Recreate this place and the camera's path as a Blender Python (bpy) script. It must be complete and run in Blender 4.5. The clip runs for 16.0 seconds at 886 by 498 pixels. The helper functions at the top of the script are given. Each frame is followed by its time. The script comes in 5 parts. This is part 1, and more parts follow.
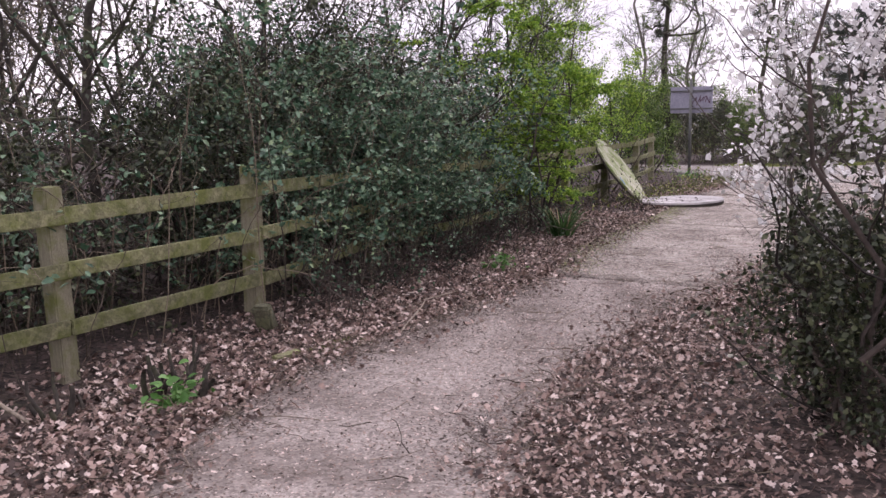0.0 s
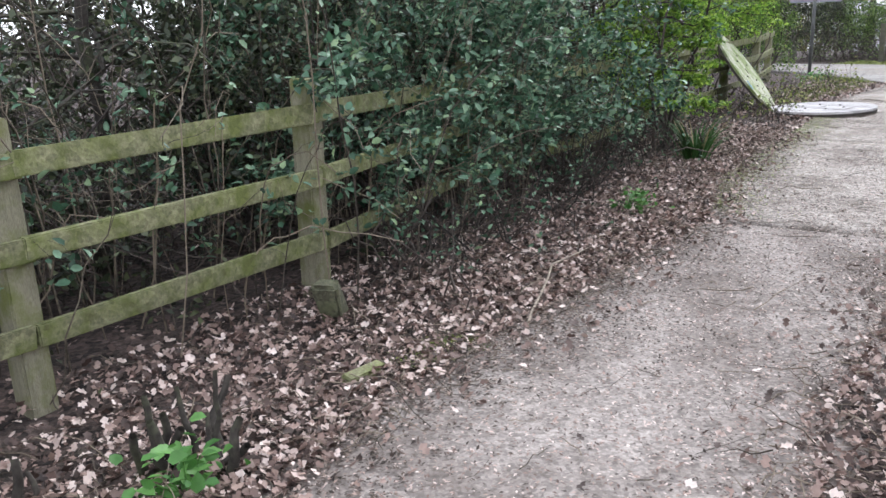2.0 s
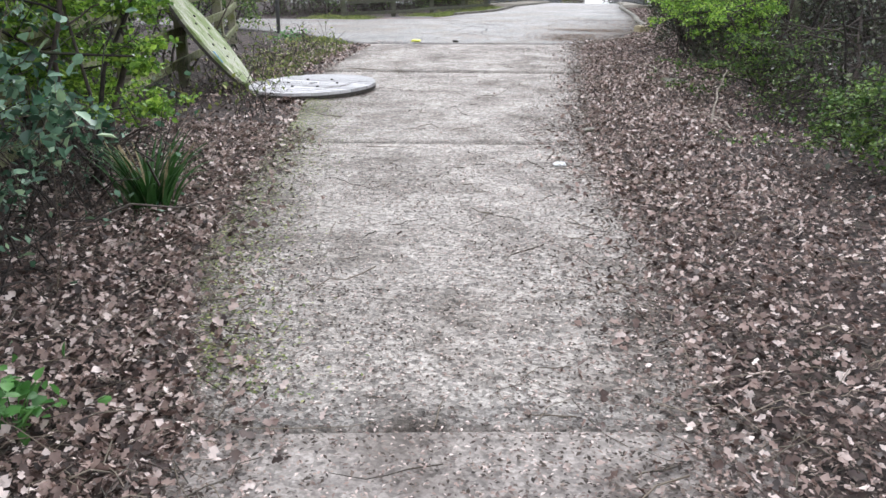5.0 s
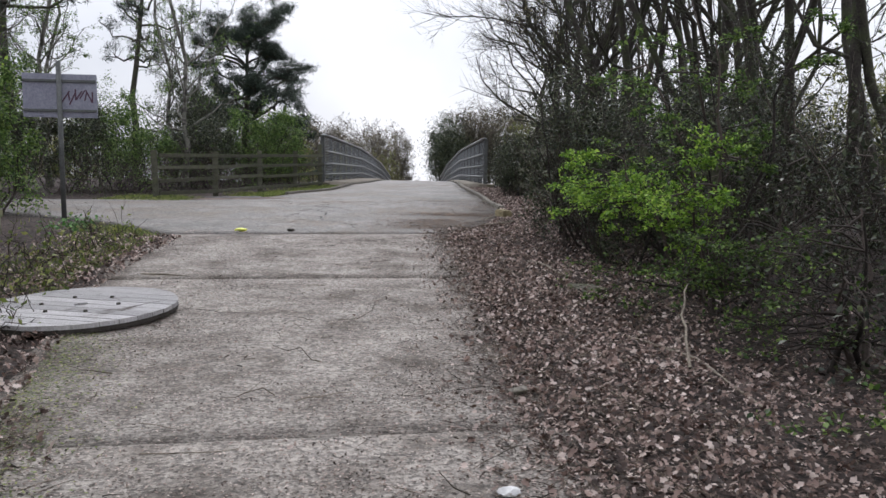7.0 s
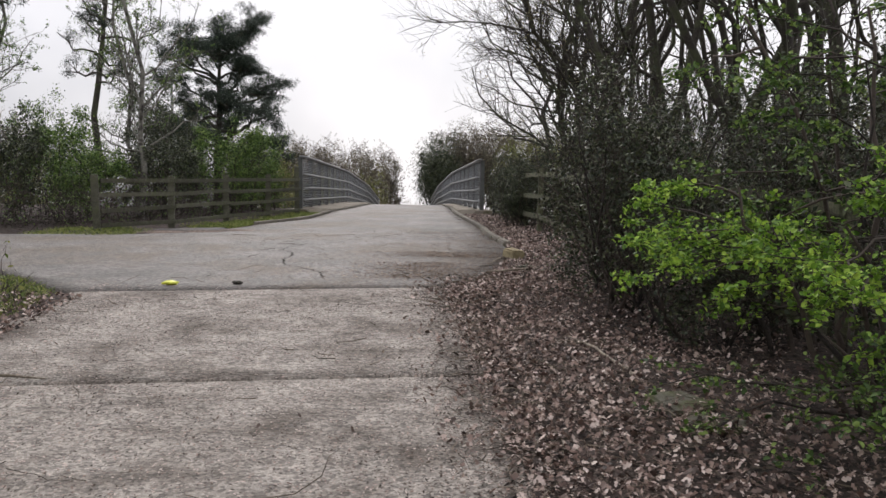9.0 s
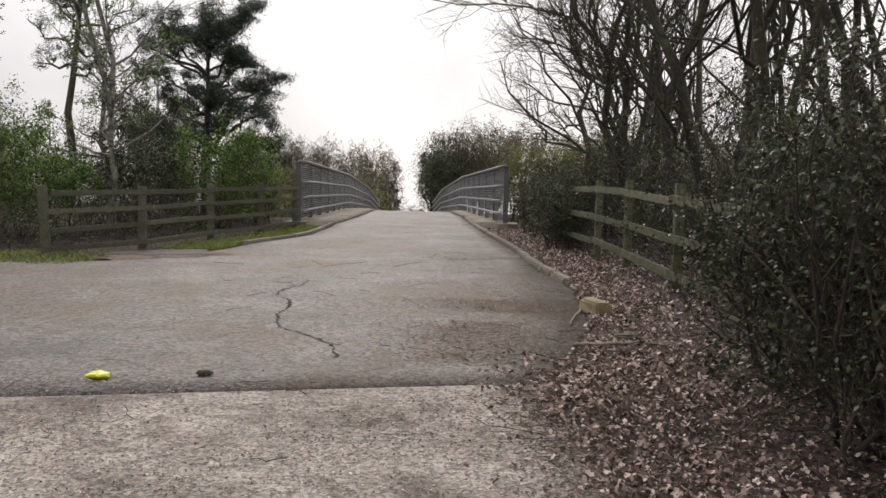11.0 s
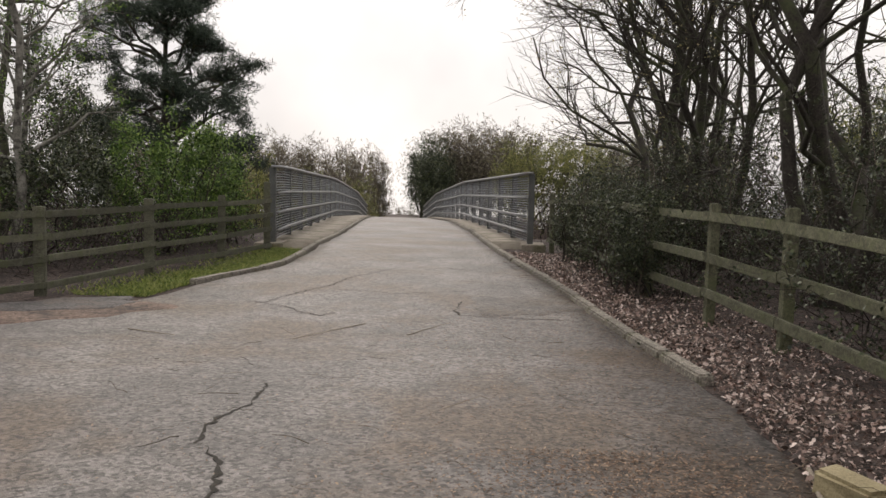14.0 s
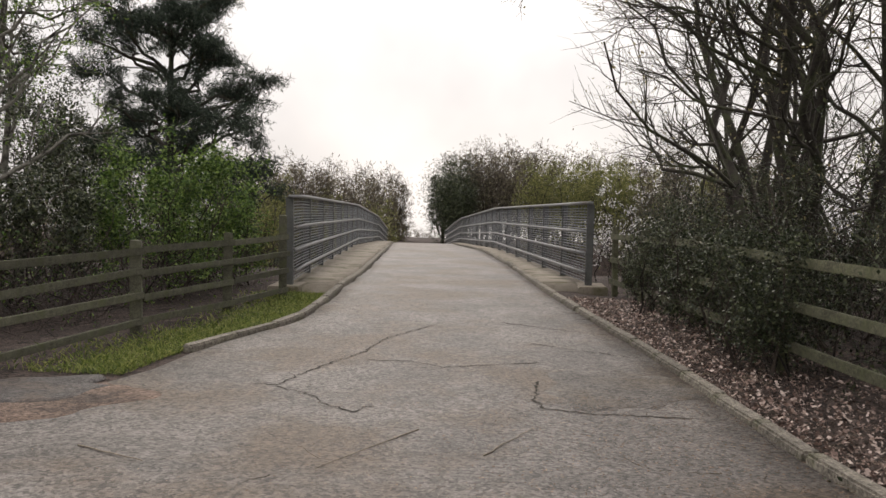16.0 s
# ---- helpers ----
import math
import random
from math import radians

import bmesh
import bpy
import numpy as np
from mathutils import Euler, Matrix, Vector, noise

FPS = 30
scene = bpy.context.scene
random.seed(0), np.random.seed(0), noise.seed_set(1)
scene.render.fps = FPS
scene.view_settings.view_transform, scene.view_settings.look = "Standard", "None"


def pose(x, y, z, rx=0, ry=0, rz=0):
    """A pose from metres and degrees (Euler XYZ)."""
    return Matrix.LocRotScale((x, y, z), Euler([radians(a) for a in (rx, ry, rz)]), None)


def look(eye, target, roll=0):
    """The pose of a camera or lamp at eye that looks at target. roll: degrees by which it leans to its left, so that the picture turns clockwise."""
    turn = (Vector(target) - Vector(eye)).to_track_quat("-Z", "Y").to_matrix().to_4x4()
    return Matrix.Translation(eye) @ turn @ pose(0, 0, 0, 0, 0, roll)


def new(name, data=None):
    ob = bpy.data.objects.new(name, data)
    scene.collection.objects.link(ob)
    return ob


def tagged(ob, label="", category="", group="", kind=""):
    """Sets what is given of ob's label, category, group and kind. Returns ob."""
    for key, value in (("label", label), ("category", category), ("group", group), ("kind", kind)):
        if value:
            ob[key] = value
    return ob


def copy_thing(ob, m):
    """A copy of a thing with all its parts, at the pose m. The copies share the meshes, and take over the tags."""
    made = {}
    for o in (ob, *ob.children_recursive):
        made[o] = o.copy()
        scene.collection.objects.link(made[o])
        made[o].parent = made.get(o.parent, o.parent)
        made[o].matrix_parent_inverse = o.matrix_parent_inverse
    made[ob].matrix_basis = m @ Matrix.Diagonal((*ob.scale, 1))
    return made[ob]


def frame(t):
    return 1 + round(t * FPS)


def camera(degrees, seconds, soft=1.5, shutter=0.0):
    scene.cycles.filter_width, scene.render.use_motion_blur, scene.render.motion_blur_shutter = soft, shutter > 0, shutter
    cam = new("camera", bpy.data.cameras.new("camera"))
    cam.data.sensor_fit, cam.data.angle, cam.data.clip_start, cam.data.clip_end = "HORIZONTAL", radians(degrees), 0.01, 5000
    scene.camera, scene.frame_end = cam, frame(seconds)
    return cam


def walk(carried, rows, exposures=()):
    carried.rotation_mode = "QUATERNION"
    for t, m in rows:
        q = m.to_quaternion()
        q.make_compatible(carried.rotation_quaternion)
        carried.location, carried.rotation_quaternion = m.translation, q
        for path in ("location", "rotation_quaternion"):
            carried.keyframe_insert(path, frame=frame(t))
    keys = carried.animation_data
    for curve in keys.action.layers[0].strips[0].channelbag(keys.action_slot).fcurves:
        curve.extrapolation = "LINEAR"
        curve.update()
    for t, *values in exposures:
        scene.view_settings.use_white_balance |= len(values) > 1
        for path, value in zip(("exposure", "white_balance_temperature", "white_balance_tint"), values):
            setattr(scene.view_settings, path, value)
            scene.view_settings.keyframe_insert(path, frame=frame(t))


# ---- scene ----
cam = camera(55.7, 16.0)
PATH = [
    (0, (4.572, -8.031, 1.52), (3.169, -6.637, 1.224), -1.0),
    (0.5, (4.188, -7.791, 1.49), (2.652, -6.556, 1.153), -1.5),
    (1, (3.767, -7.525, 1.528), (2.212, -6.329, 1.136), -1.6),
    (1.5, (3.333, -7.241, 1.514), (1.796, -6.043, 1.064), -1.8),
    (2, (2.845, -6.898, 1.48), (1.371, -5.65, 0.96), -1.8),
    (2.5, (2.407, -6.474, 1.468), (1.031, -5.136, 0.904), -1.8),
    (3, (2.03, -5.986, 1.436), (0.811, -4.516, 0.841), -1.3),
    (3.5, (1.694, -5.43, 1.412), (0.641, -3.847, 0.791), -0.7),
    (4, (1.37, -4.855, 1.42), (0.505, -3.171, 0.776), -0.7),
    (4.5, (1.128, -4.248, 1.436), (0.453, -2.481, 0.786), -0.2),
    (5, (0.881, -3.57, 1.454), (0.409, -1.739, 0.804), 0.1),
    (5.2, (0.794, -3.308, 1.478), (0.404, -1.458, 0.827), 0.6),
    (7.3, (0.05, -0.207, 1.406), (-0.041, 1.779, 1.187), 0.8),
    (7.5, (0.055, 0.091, 1.421), (-0.035, 2.078, 1.208), 0.7),
    (8, (0.013, 0.833, 1.425), (-0.072, 2.82, 1.218), 0.7),
    (8.5, (-0.057, 1.557, 1.439), (-0.136, 3.544, 1.232), 0.7),
    (9, (-0.152, 2.29, 1.435), (-0.226, 4.278, 1.229), 0.8),
    (9.2, (-0.22, 2.572, 1.469), (-0.289, 4.56, 1.263), 0.7),
    (11.3, (-1.012, 5.949, 1.609), (-1.074, 7.937, 1.402), 1.3),
    (11.5, (-1.102, 6.216, 1.617), (-1.161, 8.204, 1.411), 1.3),
    (12, (-1.245, 7.013, 1.636), (-1.301, 9.002, 1.429), 1.2),
    (12.5, (-1.389, 7.75, 1.646), (-1.438, 9.739, 1.44), 1.3),
    (13, (-1.465, 8.51, 1.645), (-1.509, 10.499, 1.438), 1.3),
    (13.5, (-1.516, 9.251, 1.662), (-1.555, 11.24, 1.456), 1.3),
    (14, (-1.558, 9.991, 1.715), (-1.59, 11.98, 1.509), 1.4),
    (14.5, (-1.619, 10.687, 1.721), (-1.646, 12.676, 1.517), 1.4),
    (15, (-1.729, 11.418, 1.72), (-1.751, 13.407, 1.518), 1.4),
    (15.5, (-1.914, 12.101, 1.786), (-1.93, 14.091, 1.586), 1.4),
    (16, (-2.12, 12.593, 1.835), (-2.194, 14.586, 1.678), 1.3),
]
walk(cam, [(t, look(eye, target, roll)) for t, eye, target, roll in PATH],
     [(0, 0.7, 6500, 31), (0.5, 0.75, 6400, 27), (1.5, 1.1, 6050, 14), (2.5, 1.25, 6000, 12), (4, 1.25, 5950, 10), (5.2, 1.1, 6000, 11), (7.3, 0.2, 6200, 13), (9.2, 0.2, 6600, 14), (11.3, 0.25, 6900, 14), (16, 0.2, 7100, 14)])


# ---- light ----
world = bpy.data.worlds.new("world")
scene.world = world
world.use_nodes = True
wn = world.node_tree.nodes
wl = world.node_tree.links
wn.clear()
sky = wn.new("ShaderNodeTexSky")
sky.sky_type = "NISHITA"
sky.sun_disc = False
sky.sun_elevation = radians(38)
sky.sun_rotation = radians(-10)
grey = wn.new("ShaderNodeHueSaturation")
grey.inputs["Saturation"].default_value = 0.25
cloud = wn.new("ShaderNodeTexNoise")
cloud.inputs["Scale"].default_value = 1.8
cloud.inputs["Detail"].default_value = 5
ramp = wn.new("ShaderNodeValToRGB")
ramp.color_ramp.elements[0].position, ramp.color_ramp.elements[1].position = 0.38, 0.62
ramp.color_ramp.elements[0].color = (6.6, 6.8, 7.2, 1)
ramp.color_ramp.elements[1].color = (11.5, 11.5, 11.6, 1)
over = wn.new("ShaderNodeMixRGB")
over.inputs[0].default_value = 0.85
back = wn.new("ShaderNodeBackground")
back.inputs["Strength"].default_value = 0.1
wout = wn.new("ShaderNodeOutputWorld")
wl.new(sky.outputs[0], grey.inputs["Color"])
wl.new(cloud.outputs["Fac"], ramp.inputs[0])
wl.new(grey.outputs[0], over.inputs[1])
wl.new(ramp.outputs[0], over.inputs[2])
# an overcast sky is dimmer towards the horizon
where = wn.new("ShaderNodeTexCoord")
split = wn.new("ShaderNodeSeparateXYZ")
height = wn.new("ShaderNodeMapRange")
height.interpolation_type = "SMOOTHSTEP"
height.inputs["From Min"].default_value, height.inputs["From Max"].default_value = 0.0, 0.3
height.inputs["To Min"].default_value, height.inputs["To Max"].default_value = 0.84, 1.12
dim = wn.new("ShaderNodeVectorMath")
dim.operation = "SCALE"
wl.new(where.outputs["Generated"], split.inputs[0])
wl.new(split.outputs["Z"], height.inputs[0])
wl.new(over.outputs[0], dim.inputs[0])
wl.new(height.outputs[0], dim.inputs["Scale"])
wl.new(dim.outputs[0], back.inputs[0])
wl.new(back.outputs[0], wout.inputs[0])

sun = new("sun", bpy.data.lights.new("sun", "SUN"))
sun.data.energy, sun.data.angle, sun.data.color = 0.9, radians(25), (1.0, 0.96, 0.9)
sun.matrix_world = look((0, 0, 30), (0.17 * 30, -0.77 * 30, 30 - 0.62 * 30))


# ---- materials ----
def surface(name, dark, light, scale=4.0, fine=60.0, rough=0.85, bump=0.3, extra=None, extra_scale=1.0, extra_at=(0.55, 0.7),
            metal=0.0, translucent=0.0, island=0.0, stretch=(1, 1, 1), bump_dist=0.01,
            grit=0.0, grit_amount=0.5, streak=0.0, per_object=0.0):
    """Two scales of noise between two colours, a third colour in patches, bump from the fine scale."""
    m = bpy.data.materials.new(name)
    m.use_nodes = True
    nt = m.node_tree
    n, l = nt.nodes, nt.links
    b = n["Principled BSDF"]
    co = n.new("ShaderNodeTexCoord")
    mp = n.new("ShaderNodeMapping")
    mp.inputs["Scale"].default_value = stretch
    l.new(co.outputs["Object"], mp.inputs[0])
    n1 = n.new("ShaderNodeTexNoise")
    n1.inputs["Scale"].default_value = scale
    n1.inputs["Detail"].default_value = 9
    n1.inputs["Roughness"].default_value = 0.64
    n2 = n.new("ShaderNodeTexNoise")
    n2.inputs["Scale"].default_value = fine
    n2.inputs["Detail"].default_value = 4
    l.new(mp.outputs[0], n1.inputs[0])
    l.new(mp.outputs[0], n2.inputs[0])
    add = n.new("ShaderNodeMath")
    add.operation = "ADD"
    l.new(n1.outputs["Fac"], add.inputs[0])
    l.new(n2.outputs["Fac"], add.inputs[1])
    if island:
        geo = n.new("ShaderNodeNewGeometry")
        mul = n.new("ShaderNodeMath")
        mul.operation = "MULTIPLY_ADD"
        l.new(geo.outputs["Random Per Island"], mul.inputs[0])
        mul.inputs[1].default_value = island
        l.new(add.outputs[0], mul.inputs[2])
        sub = n.new("ShaderNodeMath")
        sub.operation = "SUBTRACT"
        l.new(mul.outputs[0], sub.inputs[0])
        sub.inputs[1].default_value = island * 0.5
        add = sub
    cr = n.new("ShaderNodeMapRange")
    cr.inputs["From Min"].default_value, cr.inputs["From Max"].default_value = 0.7, 1.3
    l.new(add.outputs[0], cr.inputs[0])
    mix = n.new("ShaderNodeMixRGB")
    mix.inputs[1].default_value, mix.inputs[2].default_value = (*dark, 1), (*light, 1)
    l.new(cr.outputs[0], mix.inputs[0])
    col = mix.outputs[0]
    if extra:
        n3 = n.new("ShaderNodeTexNoise")
        n3.inputs["Scale"].default_value = extra_scale
        n3.inputs["Detail"].default_value = 8
        n3.inputs["Roughness"].default_value = 0.65
        l.new(co.outputs["Object"], n3.inputs[0])
        mr = n.new("ShaderNodeMapRange")
        mr.inputs["From Min"].default_value, mr.inputs["From Max"].default_value = extra_at
        l.new(n3.outputs["Fac"], mr.inputs[0])
        mix2 = n.new("ShaderNodeMixRGB")
        l.new(mr.outputs[0], mix2.inputs[0])
        l.new(col, mix2.inputs[1])
        mix2.inputs[2].default_value = (*extra, 1)
        col = mix2.outputs[0]
    if grit:
        vor = n.new("ShaderNodeTexVoronoi")
        vor.inputs["Scale"].default_value = grit
        l.new(co.outputs["Object"], vor.inputs["Vector"])
        big = n.new("ShaderNodeTexNoise")
        big.inputs["Scale"].default_value = grit * 0.16
        big.inputs["Detail"].default_value = 6
        big.inputs["Roughness"].default_value = 0.7
        l.new(co.outputs["Object"], big.inputs[0])
        sep = n.new("ShaderNodeSeparateColor")
        l.new(vor.outputs["Color"], sep.inputs[0])
        two = n.new("ShaderNodeMath")
        two.operation = "ADD"
        l.new(sep.outputs[0], two.inputs[0])
        l.new(big.outputs["Fac"], two.inputs[1])
        if streak:
            turn = n.new("ShaderNodeMapping")
            turn.inputs["Rotation"].default_value = (0, 0, radians(-10))
            turn.inputs["Scale"].default_value = (1.2, 22, 1)
            l.new(co.outputs["Object"], turn.inputs[0])
            lines = n.new("ShaderNodeTexNoise")
            lines.inputs["Scale"].default_value = 1.4
            lines.inputs["Detail"].default_value = 5
            l.new(turn.outputs[0], lines.inputs[0])
            three = n.new("ShaderNodeMath")
            three.operation = "MULTIPLY_ADD"
            l.new(lines.outputs["Fac"], three.inputs[0])
            three.inputs[1].default_value = streak
            l.new(two.outputs[0], three.inputs[2])
            drop = n.new("ShaderNodeMath")
            drop.operation = "SUBTRACT"
            l.new(three.outputs[0], drop.inputs[0])
            drop.inputs[1].default_value = streak * 0.5
            two = drop
        gm = n.new("ShaderNodeMapRange")
        gm.inputs["From Min"].default_value, gm.inputs["From Max"].default_value = 0.45, 1.55
        gm.inputs["To Min"].default_value, gm.inputs["To Max"].default_value = 1 - grit_amount, 1 + grit_amount
        l.new(two.outputs[0], gm.inputs[0])
        hs = n.new("ShaderNodeHueSaturation")
        l.new(col, hs.inputs["Color"])
        l.new(gm.outputs[0], hs.inputs["Value"])
        col = hs.outputs[0]
    if per_object:
        who = n.new("ShaderNodeObjectInfo")
        vary = n.new("ShaderNodeMapRange")
        vary.inputs["To Min"].default_value, vary.inputs["To Max"].default_value = 1 - per_object, 1 + per_object
        l.new(who.outputs["Random"], vary.inputs[0])
        tone = n.new("ShaderNodeHueSaturation")
        l.new(vary.outputs[0], tone.inputs["Value"])
        l.new(col, tone.inputs["Color"])
        col = tone.outputs[0]
    l.new(col, b.inputs["Base Color"])
    b.inputs["Roughness"].default_value = rough
    b.inputs["Metallic"].default_value = metal
    if bump:
        bp = n.new("ShaderNodeBump")
        bp.inputs["Strength"].default_value = bump
        bp.inputs["Distance"].default_value = bump_dist
        l.new(n2.outputs["Fac"], bp.inputs["Height"])
        l.new(bp.outputs[0], b.inputs["Normal"])
    if translucent:
        tr = n.new("ShaderNodeBsdfTranslucent")
        l.new(col, tr.inputs[0])
        ms = n.new("ShaderNodeMixShader")
        ms.inputs[0].default_value = translucent
        l.new(b.outputs[0], ms.inputs[1])
        l.new(tr.outputs[0], ms.inputs[2])
        l.new(ms.outputs[0], n["Material Output"].inputs[0])
    return m


def leaf_surface(name, stops, rough=0.6, translucent=0.3):
    """Leaf colour by a ramp over each leaf's own random number."""
    m = bpy.data.materials.new(name)
    m.use_nodes = True
    n, l = m.node_tree.nodes, m.node_tree.links
    b = n["Principled BSDF"]
    geo = n.new("ShaderNodeNewGeometry")
    cr = n.new("ShaderNodeValToRGB")
    while len(cr.color_ramp.elements) < len(stops):
        cr.color_ramp.elements.new(0.5)
    for e, (p, c) in zip(cr.color_ramp.elements, stops):
        e.position, e.color = p, (*c, 1)
    l.new(geo.outputs["Random Per Island"], cr.inputs[0])
    nz = n.new("ShaderNodeTexNoise")
    nz.inputs["Scale"].default_value = 35
    co = n.new("ShaderNodeTexCoord")
    l.new(co.outputs["Object"], nz.inputs[0])
    hs = n.new("ShaderNodeHueSaturation")
    mr = n.new("ShaderNodeMapRange")
    mr.inputs["To Min"].default_value, mr.inputs["To Max"].default_value = 0.6, 1.4
    l.new(nz.outputs["Fac"], mr.inputs[0])
    l.new(mr.outputs[0], hs.inputs["Value"])
    l.new(cr.outputs[0], hs.inputs["Color"])
    l.new(hs.outputs[0], b.inputs["Base Color"])
    b.inputs["Roughness"].default_value = rough
    if translucent:
        tr = n.new("ShaderNodeBsdfTranslucent")
        l.new(hs.outputs[0], tr.inputs[0])
        ms = n.new("ShaderNodeMixShader")
        ms.inputs[0].default_value = translucent
        l.new(b.outputs[0], ms.inputs[1])
        l.new(tr.outputs[0], ms.inputs[2])
        l.new(ms.outputs[0], n["Material Output"].inputs[0])
    return m


M_EARTH = surface("leafy_earth", (0.022, 0.016, 0.014), (0.1, 0.072, 0.062), 3.0, 45, 0.95, 0.8, (0.04, 0.042, 0.025), 0.9, (0.6, 0.75), bump_dist=0.03, grit=30, grit_amount=0.85)
M_CONCRETE = surface("old_concrete", (0.21, 0.18, 0.157), (0.46, 0.42, 0.38), 2.6, 90, 0.8, 0.7, (0.12, 0.098, 0.08), 1.5, (0.46, 0.66), grit=55, grit_amount=0.55, streak=0.9)
M_DUST = surface("trodden_dusty_path", (0.2, 0.172, 0.154), (0.41, 0.368, 0.34), 2.2, 80, 0.95, 0.5, (0.14, 0.115, 0.1), 1.4, (0.46, 0.68), grit=60, grit_amount=0.34)
M_ASPHALT = surface("worn_asphalt", (0.06, 0.055, 0.052), (0.225, 0.206, 0.192), 0.8, 110, 0.6, 0.7, (0.115, 0.088, 0.066), 0.45, (0.47, 0.6), grit=42, grit_amount=0.7)
M_CRACK = surface("crack_dirt", (0.02, 0.018, 0.015), (0.05, 0.045, 0.035), 9, 60, 0.95, 0.4)
M_KERB = surface("kerb_concrete", (0.13, 0.115, 0.095), (0.3, 0.275, 0.235), 5, 80, 0.9, 0.5, (0.09, 0.09, 0.05), 2.5, (0.48, 0.62), grit=50, grit_amount=0.5, per_object=0.2)
M_PLINTH = surface("bridge_concrete", (0.2, 0.17, 0.14), (0.4, 0.36, 0.3), 3, 70, 0.9, 0.4, (0.12, 0.11, 0.06), 1.6, (0.5, 0.66))
M_POST = surface("mossy_post_timber", (0.16, 0.15, 0.10), (0.34, 0.32, 0.23), 7, 60, 0.9, 0.5, (0.15, 0.165, 0.05), 5, (0.45, 0.62), stretch=(6, 6, 1))
M_RAIL = surface("mossy_rail_timber", (0.13, 0.13, 0.07), (0.3, 0.3, 0.17), 9, 70, 0.9, 0.5, (0.12, 0.14, 0.04), 6, (0.42, 0.62), grit=40, grit_amount=0.25, per_object=0.15)
M_FENCEWOOD = surface("old_rail_timber", (0.055, 0.055, 0.036), (0.165, 0.165, 0.105), 9, 70, 0.9, 0.5, (0.1, 0.11, 0.055), 4, (0.48, 0.66), grit=40, grit_amount=0.25, per_object=0.18)
M_GREYWOOD = surface("weathered_fence_timber", (0.05, 0.05, 0.036), (0.15, 0.148, 0.105), 9, 70, 0.9, 0.5, (0.09, 0.1, 0.05), 4, (0.5, 0.66), per_object=0.2)
M_DRUM = surface("drum_plank", (0.33, 0.315, 0.32), (0.68, 0.66, 0.67), 5, 50, 0.85, 0.4, (0.14, 0.12, 0.11), 3.5, (0.58, 0.7), stretch=(1, 14, 1), per_object=0.22)
# near-black: shade painted on the drum's lower planks; also colours the bolt heads
M_DRUMSHADE_BOLT = surface("drum_shade_and_bolts", (0.03, 0.026, 0.022), (0.08, 0.07, 0.06), 8, 60, 0.9, 0.4)
M_DRUMGREEN = surface("lichened_plank", (0.3, 0.32, 0.2), (0.62, 0.6, 0.5), 5, 50, 0.85, 0.4, (0.2, 0.26, 0.09), 4, (0.42, 0.6))
M_BLUE = surface("blue_paint", (0.05, 0.2, 0.4), (0.1, 0.3, 0.5), 8, 60, 0.6, 0.2)
M_STEEL = surface("galvanised_steel", (0.19, 0.195, 0.2), (0.35, 0.36, 0.365), 6, 60, 0.5, 0.2, (0.24, 0.21, 0.18), 3, (0.55, 0.7), metal=0.35)
M_WIRE = surface("dull_wire", (0.15, 0.16, 0.175), (0.3, 0.315, 0.335), 6, 60, 0.6, 0.0, metal=0.4)
M_STEELDARK = surface("dark_steel_post", (0.09, 0.095, 0.095), (0.19, 0.195, 0.19), 6, 60, 0.7, 0.2, metal=0.3)
M_SIGN = surface("sign_back_metal", (0.24, 0.24, 0.31), (0.4, 0.4, 0.48), 4, 40, 0.5, 0.1, metal=0.4)
M_INK = surface("spray_paint", (0.06, 0.03, 0.05), (0.12, 0.05, 0.08), 10, 60, 0.7, 0.0)
M_BARK = surface("dark_bark", (0.02, 0.017, 0.014), (0.072, 0.062, 0.052), 6, 40, 0.95, 0.6, (0.075, 0.09, 0.04), 2.5, (0.48, 0.68))
M_TWIG = surface("twig_bark", (0.024, 0.019, 0.017), (0.095, 0.075, 0.063), 6, 40, 0.9, 0.0, island=0.8)
M_CANE = surface("bramble_cane", (0.05, 0.04, 0.03), (0.24, 0.195, 0.145), 6, 40, 0.8, 0.0, island=0.9)
M_DRYSTICK = surface("dry_pale_stick", (0.13, 0.105, 0.08), (0.4, 0.345, 0.275), 8, 50, 0.85, 0.3)
M_BIRCH = surface("pale_birch_bark", (0.09, 0.085, 0.07), (0.26, 0.25, 0.22), 4, 30, 0.85, 0.3, (0.05, 0.045, 0.04), 5, (0.5, 0.6))
M_STONE = surface("mossy_stone", (0.075, 0.07, 0.055), (0.2, 0.19, 0.15), 8, 60, 0.9, 0.6, (0.1, 0.11, 0.045), 5, (0.45, 0.6))
M_YELLOWSTONE = surface("buff_block", (0.22, 0.18, 0.1), (0.42, 0.36, 0.22), 8, 70, 0.9, 0.5)
M_PLASTIC = surface("yellow_plastic", (0.75, 0.78, 0.05), (0.9, 0.92, 0.15), 20, 60, 0.45, 0.1)
M_LITTER = leaf_surface("dry_oak_leaves", [(0.0, (0.03, 0.02, 0.017)), (0.35, (0.14, 0.09, 0.074)), (0.7, (0.38, 0.27, 0.228)), (1.0, (0.78, 0.66, 0.6))], 0.62, 0.12)
M_CRUMB = leaf_surface("brown_leaf_crumbs", [(0.0, (0.05, 0.03, 0.02)), (0.6, (0.2, 0.125, 0.08)), (1.0, (0.42, 0.3, 0.21))], 0.8, 0.05)
M_HOLLY = leaf_surface("bluegreen_bramble_leaves", [(0.0, (0.014, 0.04, 0.022)), (0.5, (0.062, 0.145, 0.08)), (0.85, (0.19, 0.31, 0.2)), (1.0, (0.3, 0.42, 0.22))], 0.45, 0.25)
